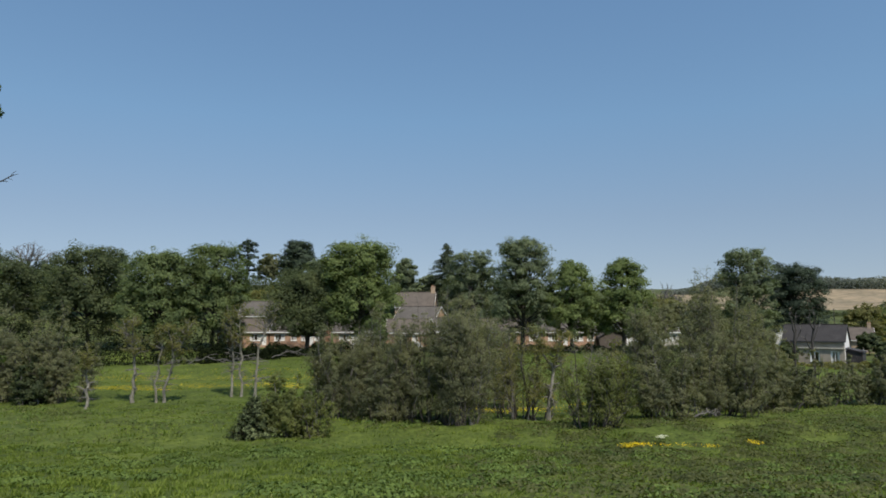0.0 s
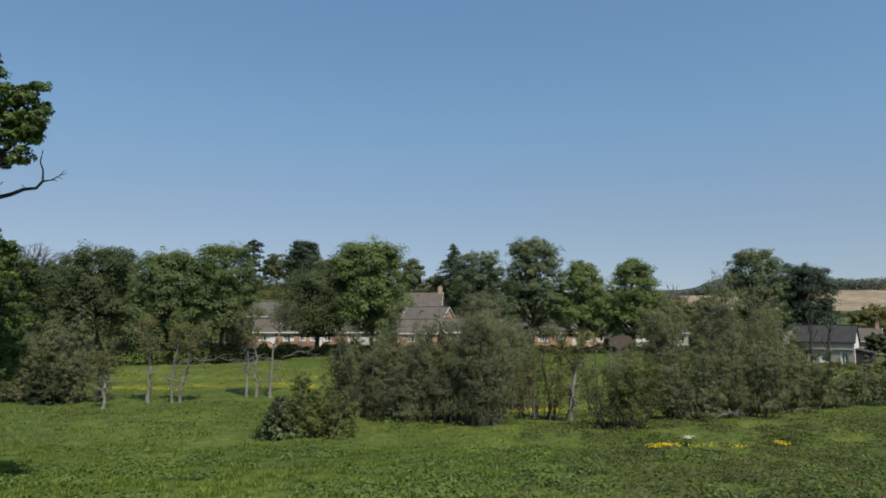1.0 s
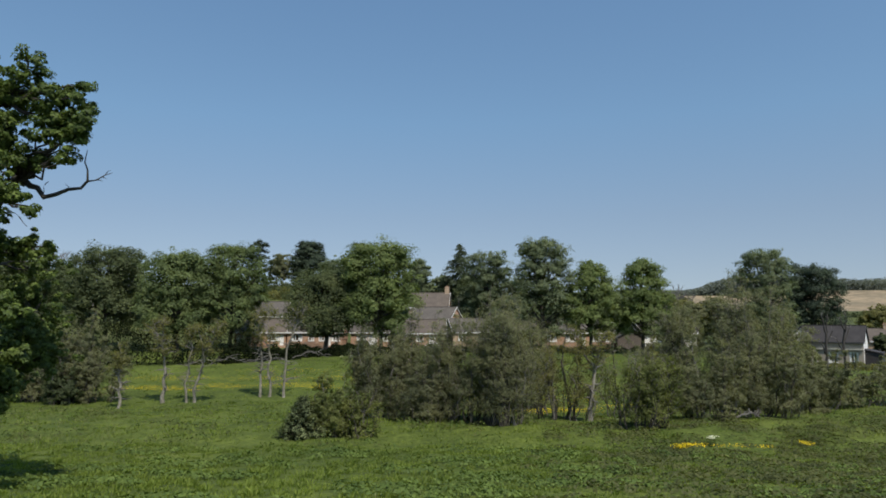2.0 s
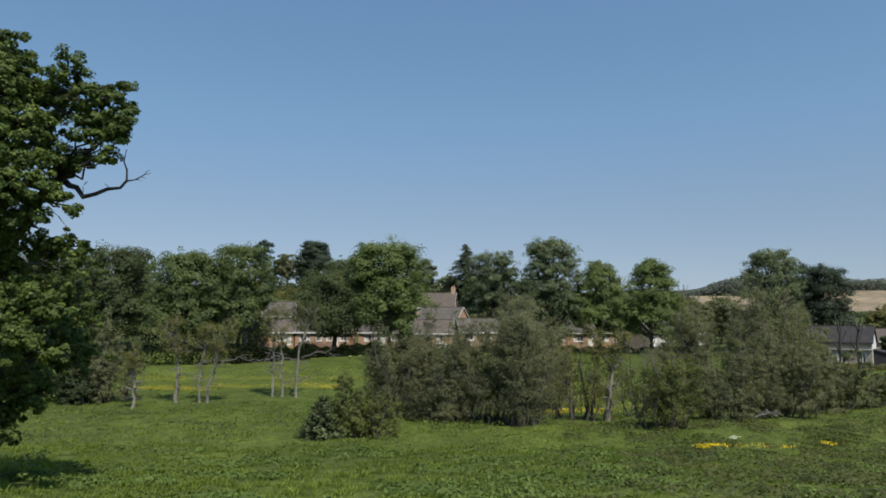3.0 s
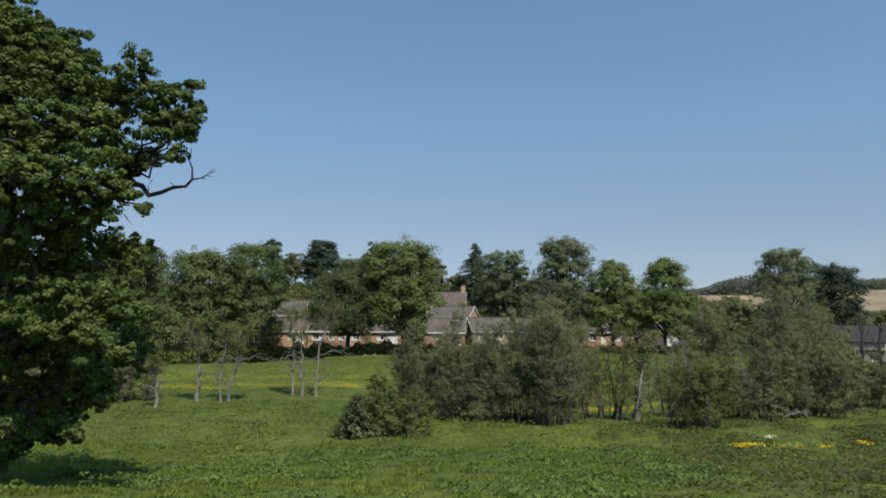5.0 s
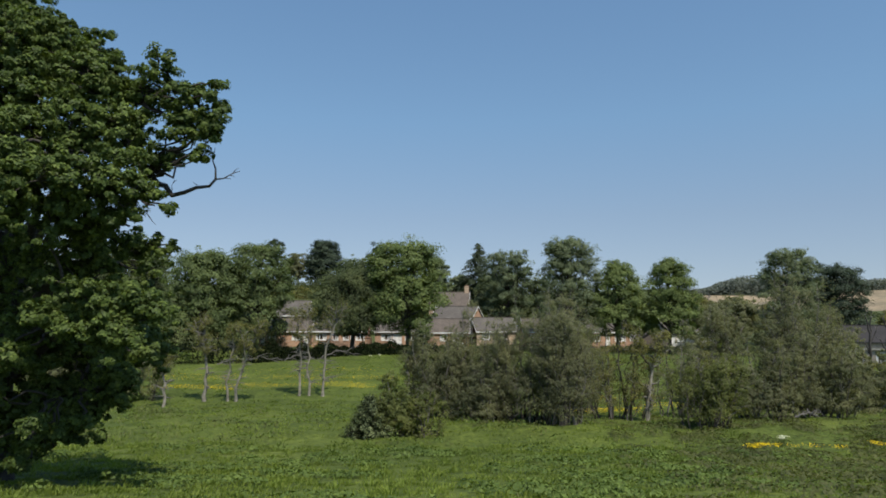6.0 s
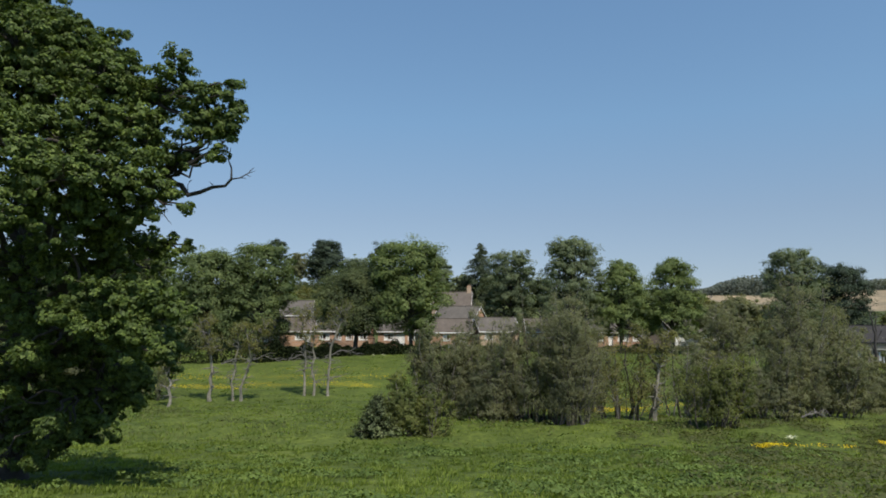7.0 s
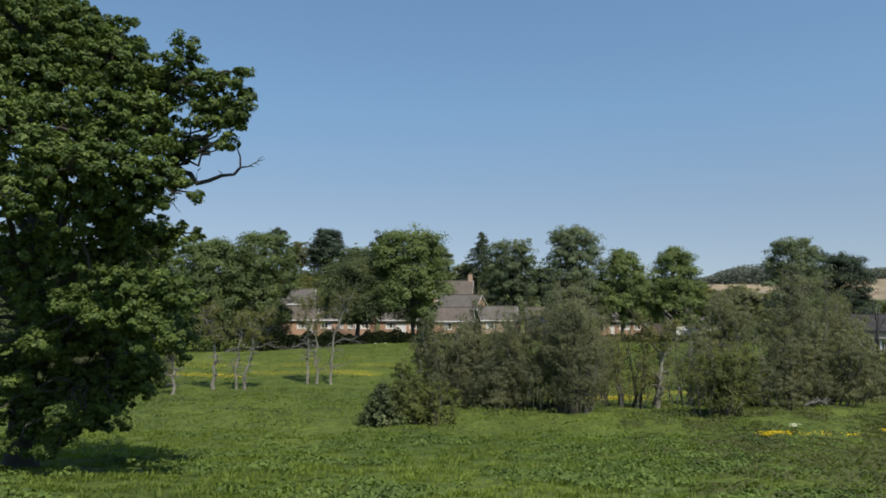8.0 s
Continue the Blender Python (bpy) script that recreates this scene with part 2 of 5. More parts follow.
class Wood:
    """Collects tapered tubes into one mesh."""
    def __init__(self):
        self.v, self.f, self.n = [], [], 0

    def tube(self, pts, radii, sides=5):
        pts, radii = np.asarray(pts, float), np.asarray(radii, float)
        d = np.gradient(pts, axis=0)
        d /= np.linalg.norm(d, axis=1)[:, None] + 1e-9
        ref = np.array([0.31, 0.95, 0.1]) if abs(d[0, 2]) > 0.8 else np.array([0.05, 0.1, 1.0])
        a = np.cross(d, ref)
        a /= np.linalg.norm(a, axis=1)[:, None] + 1e-9
        b = np.cross(d, a)
        ang = np.arange(sides) * 2 * math.pi / sides
        ring = pts[:, None] + radii[:, None, None] * (np.cos(ang)[None, :, None] * a[:, None] + np.sin(ang)[None, :, None] * b[:, None])
        k = len(pts)
        i = np.arange(k - 1)[:, None] * sides
        j = np.arange(sides)[None]
        j2 = (j + 1) % sides
        q = np.stack([i + j, i + j2, i + sides + j2, i + sides + j], -1).reshape(-1, 4) + self.n
        self.v.append(ring.reshape(-1, 3))
        self.f.append(q)
        self.n += k * sides

    def make(self, name, mat, parent, label=""):
        return mesh_object(name, np.concatenate(self.v), np.concatenate(self.f), mat, parent, label, True)


def curved(rng, a, b, k, sag, wob):
    """A wavering line from a to b that bows upwards by sag."""
    a, b = np.asarray(a, float), np.asarray(b, float)
    t = np.linspace(0, 1, k)[:, None]
    p = a + (b - a) * t
    p[:, 2] += sag * np.sin(t[:, 0] * math.pi)
    w = rng.normal(0, wob, (k, 3))
    w[0] = w[-1] = 0
    return p + w


def leaves_mesh(name, rng, centres, normals, size, mat, parent, spread=0.75, aspect=0.6, label="", small=False):
    """A cloud of separate leaf blades (folded rhombs, or plain three-cornered ones where small) round the given places, facing roughly along the normals."""
    k = len(centres)
    nrm = normals + rng.normal(0, spread, (k, 3))
    nrm /= np.linalg.norm(nrm, axis=1)[:, None] + 1e-9
    u = np.cross(nrm, rng.normal(0, 1, (k, 3)))
    u /= np.linalg.norm(u, axis=1)[:, None] + 1e-9
    v = np.cross(nrm, u)
    s = size * rng.uniform(0.6, 1.35, k)[:, None] * 0.5
    if small:
        vs = np.stack([centres - u * s, centres + (u * 0.8 + v * aspect) * s, centres + (u * 0.8 - v * aspect) * s], 1).reshape(-1, 3)
        return mesh_object(name, vs, np.arange(3 * k).reshape(-1, 3), mat, parent, label)
    fold = nrm * s * 0.25
    vs = np.stack([centres - u * s, centres + v * s * aspect + fold, centres + u * s, centres - v * s * aspect + fold], 1).reshape(-1, 3)
    return mesh_object(name, vs, np.arange(4 * k).reshape(-1, 4), mat, parent, label)


def sphere_dirs(rng, k):
    d = rng.normal(0, 1, (k, 3))
    return d / np.linalg.norm(d, axis=1)[:, None]


def foliage(rng, lobes, clumps, per, clump_r, flat=0.82, weight=1.0, under=-0.15, reach=1.0, rough=0.0, crisp=0.5):
    """Places and normals of leaves: lobes hold clumps on their skin, clumps hold leaves on theirs. Also gives the clump centres."""
    lobes = np.asarray(lobes, float)
    area = lobes[:, 3] ** 2 * np.asarray(weight)
    which = rng.choice(len(lobes), clumps, p=area / area.sum())
    d = sphere_dirs(rng, clumps)
    d[:, 2] = np.where(d[:, 2] < under, -d[:, 2] * 0.7, d[:, 2])
    rad = rng.uniform(0.55, 1.0, clumps) ** 1.2 * reach
    c = lobes[which, :3] + d * rad[:, None] * lobes[which, 3][:, None] * np.stack([np.ones(clumps), np.ones(clumps), np.broadcast_to(flat, len(lobes))[which]], -1)
    c = c + rng.normal(0, 1, (clumps, 3)) * rough * np.minimum(1.0, 0.4 + lobes[which, 3])[:, None]
    cr = clump_r * rng.uniform(0.6, 1.4, clumps)
    k = rng.poisson(per, clumps) + 4
    idx = np.repeat(np.arange(clumps), k)
    e = sphere_dirs(rng, len(idx))
    r2 = rng.uniform(0.3, 1.0, len(idx)) ** 0.5
    pts = c[idx] + e * (r2 * cr[idx])[:, None] * np.array([1, 1, 0.7])
    nrm = e * crisp + d[idx] * 0.6 + np.array([0, 0, 0.4])
    return pts, nrm, c, which


def envelope_lobes(rng, base_z, height, half, profile, count, fill=0.5, flat=1.0):
    """Lobes set evenly over the skin of a crown whose half-width at each height fraction is given by the profile, and a core."""
    hs, rs = zip(*profile)
    out = []
    fs = np.linspace(hs[0], 1.0, 60)
    share = np.cumsum(np.interp(fs, hs, rs) + 0.15)
    share = (share - share[0]) / (share[-1] - share[0])
    count = int(count * 2.1)
    for i in range(count):
        f = float(np.interp((i + rng.uniform(0.1, 0.9)) / count, share, fs))
        r = half * np.interp(f, hs, rs)
        lr = half * fill * rng.uniform(0.46, 0.8)
        a = i * 2.4 + rng.uniform(-0.5, 0.5)
        off = max(0.0, r - lr * 0.9) * rng.uniform(0.86, 1.06)
        z = base_z + min(height * f, height - lr * 0.9) + rng.uniform(-0.1, 0.1) * lr
        out.append((off * math.cos(a), off * math.sin(a) * flat, z, lr))
    for f in (0.4, 0.55, 0.7, 0.82):
        out.append((0, 0, base_z + height * f, 0.72 * half * np.interp(f, hs, rs)))
    return out


# ---- ground ----
NEAR_Y = [-400, -30, 0, 10, 20.7, 22, 27, 29, 33, 38, 44, 47.5, 52, 58, 70, 79, 84, 100, 125, 145]
NEAR_Z = [2.0, 6.8, 7.2, 5.9, 4.4, 4.2, 3.55, 3.3, 2.8, 2.4, 1.7, 1.6, 1.5, 1.3, 0.3, 0.0, 0.1, 1.0, 2.8, 3.2]


def smooth(a, b, x):
    t = np.clip((x - a) / (b - a), 0, 1)
    return t * t * (3 - 2 * t)


def ground_z(x, y):
    x, y = np.asarray(x, float), np.asarray(y, float)
    near = np.interp(y, NEAR_Y, NEAR_Z)
    near = (near + np.interp(y - 2, NEAR_Y, NEAR_Z) + np.interp(y + 2, NEAR_Y, NEAR_Z)) / 3
    near = near - (0.2 * smooth(10, 20, y) + 0.35 * smooth(2, 14, x) * smooth(24, 34, y)) * (1 - smooth(45, 51, y))
    near = near - 3.3 * smooth(48, 72, x) * smooth(95, 135, y)
    left = np.interp(y, [145, 165, 182, 200, 255, 330, 700, 1300, 3000], [3.2, 4.6, 7.0, 11.0, 21.0, 23.0, 30.0, 40.0, 45.0])
    right = np.interp(y, [145, 200, 300, 400, 560, 720, 1000, 3000], [-0.1, 2.0, 6.0, 13.0, 23.0, 37.5, 42.0, 42.0])
    k = smooth(-0.02, 0.3, x / np.maximum(y, 1.0))
    far = left + (right - left) * k
    w = smooth(140, 150, y)
    tussock = 0.06 * np.sin(x * 0.9 + 1.3 * np.sin(y * 0.31)) * np.sin(y * 0.7 + x * 0.2) + 0.1 * np.sin(x * 0.17 + 2) * np.sin(y * 0.23)
    hummock = np.sin(x * 1.1 + 1.7 * np.sin(y * 0.43)) * np.sin(y * 0.95 + 1.9 * np.sin(x * 0.37)) + 0.6 * np.sin(x * 2.3 + y * 0.7) * np.sin(y * 1.9 - x * 0.5)
    tussock = tussock + 0.09 * hummock * smooth(30, 42, y) * (1 - smooth(74, 80, y))
    return near * (1 - w) + far * w + tussock * smooth(12, 18, y) * (1 - smooth(200, 300, y))


def gz(x, y):
    return float(ground_z(x, y))


def build_ground():
    ys = np.concatenate([np.linspace(-400, -20, 20), np.linspace(-15, 10, 14), np.arange(10.7, 60, 0.7), np.arange(60, 150, 2.0), np.linspace(151, 330, 45), np.linspace(334, 760, 54), np.linspace(790, 3000, 30)])
    us = np.concatenate([-np.geomspace(3.0, 0.9, 10), np.linspace(-0.86, 0.86, 120), np.geomspace(0.9, 3.0, 10)])
    X = us[None, :] * (np.abs(ys)[:, None] * 0.95 + 25) + 0 * ys[:, None]
    Y = np.repeat(ys[:, None], len(us), 1)
    Z = ground_z(X, Y)
    r, c = len(ys), len(us)
    i = (np.arange(r - 1)[:, None] * c + np.arange(c - 1)[None]).reshape(-1)
    ob = mesh_object("ground", np.stack([X, Y, Z], -1).reshape(-1, 3), np.stack([i, i + 1, i + c + 1, i + c], -1), MEADOW, None, "", True)
    me = ob.data
    me.materials.append(HILL_GREEN)
    me.materials.append(CROP_TAN)
    mx = X.reshape(-1)[i] , Y.reshape(-1)[i]
    idx = np.zeros(len(i), np.int32)
    idx[mx[1] > 150] = 1
    q = mx[0] / np.maximum(mx[1], 1)
    idx[(mx[1] > 400) & (mx[1] < np.where(q < 0.5, 622, 722)) & (q > 0.29)] = 2
    me.polygons.foreach_set("material_index", idx)
    tagged(ob, "lush green meadow falling to a stream and rising to hill fields", "ground", kind="structure")


build_ground()


# ---- trees ----
HIGH_BROAD = [(0.14, 0.75), (0.34, 1.0), (0.72, 1.0), (0.88, 0.82), (1.0, 0.45)]
ROUND = [(0.16, 0.6), (0.38, 1.0), (0.68, 1.0), (0.87, 0.92), (1.0, 0.58)]
BROAD = [(0.13, 0.9), (0.35, 1.0), (0.72, 1.0), (0.9, 0.88), (1.0, 0.5)]
LOW_DOME = [(0.2, 0.6), (0.32, 0.95), (0.4, 1.0), (0.64, 0.95), (0.84, 0.7), (1.0, 0.35)]
FULL = [(0.03, 0.85), (0.3, 1.0), (0.65, 0.9), (0.85, 0.65), (1.0, 0.3)]
TALL = [(0.17, 0.8), (0.33, 1.0), (0.6, 0.92), (0.82, 0.68), (1.0, 0.25)]
LOW_ROUND = [(0.14, 0.8), (0.35, 1.0), (0.66, 0.96), (0.87, 0.82), (1.0, 0.45)]
SAPLING = [(0.42, 0.7), (0.6, 1.0), (0.85, 0.8), (1.0, 0.3)]


def tree(name, x, y, top, half, profile, leaf, label, seed, lobes=16, clumps=260, per=55, size=0.4, clump_r=None, bark=BARK, group="", trunk_r=None, fill=0.5, sink=0.0, lean=0.0, twig_step=10, flat=0.78):
    """A tree: tapering trunk with limbs to every lobe, and a crown of separate leaves gathered in clumps."""
    rng = np.random.default_rng(seed)
    base = gz(x, y) - sink
    h = top - base
    t = thing(name, pose(x, y, base, 0, 0, 0), label, "tree", group)
    lb = envelope_lobes(rng, 0, h, half, profile, lobes, fill, flat)
    pts, nrm, cl, which = foliage(rng, lb, int(clumps * 2.5), per * 0.58, clump_r or half * 0.13)
    tr = trunk_r or h * 0.02
    w = Wood()
    stem = curved(rng, (0, 0, -0.3), (lean, 0, h * 0.8), 9, 0, h * 0.008)
    w.tube(stem, np.linspace(1, 0.18, 9) ** 1.1 * tr * np.array([1.5, 1.05, 1, 1, 1, 1, 1, 1, 1]), 8)
    for c in lb:
        s = np.clip((c[2] / h) * rng.uniform(0.45, 0.75), 0.22, 0.75)
        a = np.array([np.interp(s, np.linspace(0, 0.8, 9), stem[:, j]) for j in range(3)])
        w.tube(curved(rng, a, np.array(c[:3]), 6, 0.06 * h * rng.uniform(-0.3, 0.6), 0.02 * half), np.linspace(tr * 0.42, tr * 0.1, 6), 5)
    for j in range(0, len(cl), twig_step):
        c = np.array(lb[which[j]][:3])
        w.tube(curved(rng, c, cl[j], 4, 0.0, 0.03 * half), np.linspace(tr * 0.1, tr * 0.03, 4), 3)
    w.make("trunk", bark, t)
    leaves_mesh("crown", rng, pts, nrm, size, leaf, t, 0.2, 0.7, small=True)
    return t


def conifer(name, x, y, top, half, label, seed, power=0.9, leaf=CONIFER_LEAF):
    """A conifer: straight stem, whorls of drooping boughs shortening to the tip, needles in flat sprays."""
    rng = np.random.default_rng(seed)
    base = gz(x, y)
    h = top - base
    t = thing(name, pose(x, y, base), label, "tree")
    w, pts, nrm = Wood(), [], []
    w.tube(curved(rng, (0, 0, -0.3), (0, 0, h), 8, 0, 0.04), np.linspace(h * 0.018, 0.03, 8), 6)
    for i in range(34):
        f = 0.06 + 0.93 * (i / 33)
        r = half * (1 - f) ** power + 0.12
        for j in range(7):
            a = rng.uniform(0, 2 * math.pi)
            rr = r * rng.uniform(0.75, 1.1)
            e = np.array([rr * math.cos(a), rr * math.sin(a), h * f - rr * 0.18 + rng.uniform(-0.2, 0.2)])
            b = np.array([0, 0, h * f])
            w.tube(curved(rng, b, e, 3, 0.05 * rr, 0.02), [0.05, 0.03, 0.01], 3)
            k = int(10 + 18 * rr)
            u = rng.uniform(0.15, 1.05, k)[:, None]
            pts.append(b + (e - b) * u + rng.normal(0, 0.28, (k, 3)) * np.array([1, 1, 0.6]))
            nrm.append(np.tile((math.cos(a) * 0.6, math.sin(a) * 0.6, 0.6), (k, 1)))
    w.make("trunk", BARK, t)
    leaves_mesh("crown", rng, np.concatenate(pts), np.concatenate(nrm), 0.42, leaf, t, 0.6, 0.5)
    return t


def scrub(name, x, y, top, half, deep, leaf, label, seed, stems=16, twigs=9, leaves=9, size=0.16, bark=TWIG, group="", round_top=0.45, low=0.1, tilt=0.0, whips=1.0):
    """A many-stemmed waterside thicket: leaning dark stems, side shoots that carry leaves in loose sprays with gaps between, bare whips above."""
    rng = np.random.default_rng(seed)
    base = gz(x, y)
    h = top - base
    t = thing(name, pose(x, y, base), label, "shrub", group)
    pts, nrm, tw = [], [], Wood()
    for i in range(stems):
        w = Wood()
        a, r = rng.uniform(0, 2 * math.pi), math.sqrt(rng.uniform(0, 1))
        px, py = r * math.cos(a), r * math.sin(a)
        hh = h * (1 - round_top * r * r + tilt * px) * rng.uniform(0.5, 1.0)
        b0 = np.array([px * half * 0.62, py * deep * 0.62, -0.15])
        b0[2] += gz(x + b0[0], y + b0[1]) - base
        b1 = np.array([px * half * 1.0 + rng.normal(0, 0.25), py * deep, hh])
        st = curved(rng, b0, b1, 8, 0, h * 0.022)
        r0 = rng.uniform(0.03, 0.065) * (0.6 + h / 14) * (1.8 if i < 6 else 1.0)
        w.tube(st, np.linspace(r0, 0.012, 8), 5)
        along = np.linspace(0, 1, 8)
        for j in range(twigs):
            s = rng.uniform(low, 1.0) ** 0.85
            p = np.array([np.interp(s, along, st[:, q]) for q in range(3)])
            out = rng.uniform(0, 2 * math.pi)
            ln = h * rng.uniform(0.08, 0.21) * (1.05 - 0.5 * s)
            d = np.array([math.cos(out), math.sin(out), rng.uniform(0.1, 1.3)])
            d /= np.linalg.norm(d)
            e = p + d * ln
            tw.tube(curved(rng, p, e, 3, 0.03 * h * rng.uniform(-0.5, 1), 0.04), np.linspace(r0 * 0.32, 0.007, 3), 3)
            face = np.array([px * 0.7, py * 0.7, 0.35]) + d * 0.5
            for q in range(3):
                c = p + (e - p) * rng.uniform(0.35, 1.05) + rng.normal(0, ln * 0.22, 3)
                k = rng.poisson(leaves * 2.0) + 2
                o = sphere_dirs(rng, k)
                cr = ln * rng.uniform(0.16, 0.36) + 0.08
                pts.append(c + o * (cr * rng.uniform(0.2, 1.0, k) ** 0.5)[:, None] * np.array([1, 1, 0.75]))
                nrm.append(o * 0.55 + face * 0.7)
        if rng.uniform() < 0.55 * whips:
            e = b1 + np.array([rng.normal(0, 0.16), rng.normal(0, 0.16), 1.0]) * h * rng.uniform(0.05, 0.13)
            tw.tube(curved(rng, b1, e, 4, 0, 0.05), [0.018, 0.014, 0.01, 0.005], 3)
            for q in range(3):
                f = b1 + (e - b1) * rng.uniform(0.1, 0.7)
                tw.tube([f, f + np.array([rng.normal(0, 0.25), rng.normal(0, 0.25), rng.uniform(0.15, 0.5)])], [0.01, 0.004], 3)
        w.make("stem", DARK_STEM if rng.uniform() < 0.7 else GREY_TWIG, t)
    tagged(tw.make("branchwork", bark, t), kind="stuff")
    pts, nrm = np.concatenate(pts), np.concatenate(nrm)
    ok = pts[:, 2] > ground_z(x + pts[:, 0], y + pts[:, 1]) - base + 0.05
    leaves_mesh("foliage", rng, pts[ok], nrm[ok], size * 0.8, leaf, t, 0.22, 0.7, small=True)
    return t


def cone_bush(x, y, top, half, deep, label, seed):
    """A bush like a low cone: tiers of boughs that turn up at their ends, dark within, each with a spray of pale new leaves."""
    rng = np.random.default_rng(seed)
    base = gz(x, y)
    h = top - base
    t = thing("conical_bush", pose(x, y, base), label, "shrub")
    inner, face, tips, along = [], [], [], []
    for i in range(150):
        w = Wood()
        f = (i + rng.uniform(0, 1)) / 150
        f = 0.96 * f ** 1.25
        a = i * 2.4 + rng.uniform(-0.4, 0.4)
        out = (1 - f) ** 0.85 * rng.uniform(0.72, 1.05)
        e = np.array([half * out * math.cos(a), deep * out * math.sin(a), h * (0.05 + 0.93 * f) + rng.uniform(-0.1, 0.1)])
        b = np.array([0, 0, max(0.0, e[2] - 0.35 * out)])
        line = curved(rng, b, e, 5, -0.12 * out, 0.03)
        w.tube(line, np.linspace(0.026, 0.008, 5), 4)
        w.make("branch", DARK_STEM, t)
        k = 26 + int(30 * out)
        inner.append(b + (e - b) * rng.uniform(0.25, 1.0, k)[:, None] + rng.normal(0, 0.11, (k, 3)))
        d = np.array([math.cos(a), math.sin(a) * 0.8, 0.55])
        face.append(np.tile(d, (k, 1)))
        k = rng.integers(16, 30)
        tips.append(e + d * rng.uniform(-0.12, 0.12, k)[:, None] + rng.normal(0, 0.075, (k, 3)))
        along.append(np.tile(d + np.array([0, 0, 0.4]), (k, 1)))
    inner, face = np.concatenate(inner), np.concatenate(face)
    ok = inner[:, 2] > 0.03
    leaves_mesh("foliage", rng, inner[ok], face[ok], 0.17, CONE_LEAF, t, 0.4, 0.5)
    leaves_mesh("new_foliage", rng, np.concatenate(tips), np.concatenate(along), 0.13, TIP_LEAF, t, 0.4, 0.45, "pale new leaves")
    return t


def bare_tree(name, x, y, top, half, label, seed, base=None):
    """A leafless tree: limbs forking into finer ones."""
    rng = np.random.default_rng(seed)
    b = gz(x, y)
    h = top - b
    t = thing(name, pose(x, y, b), label, "tree")
    w, stem = Wood(), Wood()

    def grow(p, d, ln, r, level):
        e = p + d * ln
        (w if level < 5 else stem).tube(curved(rng, p, e, 4, 0, ln * 0.04), np.linspace(r, r * 0.6, 4), 6 if level > 3 else 4)
        if level:
            for _ in range(3 if level < 4 else 4):
                nd = d + rng.normal(0, 0.5, 3) * np.array([half / h * 2.6, half / h * 2.6, 0.6]) + np.array([0, 0, 0.12])
                nd /= np.linalg.norm(nd)
                grow(p + (e - p) * rng.uniform(0.6, 1.0), nd, ln * rng.uniform(0.55, 0.8), r * 0.55, level - 1)
    grow(np.array([0, 0, -0.3]), np.array([0, 0, 1.0]), h * 0.34, h * 0.034, 5)
    stem.make("trunk", GREY_TWIG, t)
    tagged(w.make("branchwork", GREY_TWIG, t), kind="stuff")
    return t


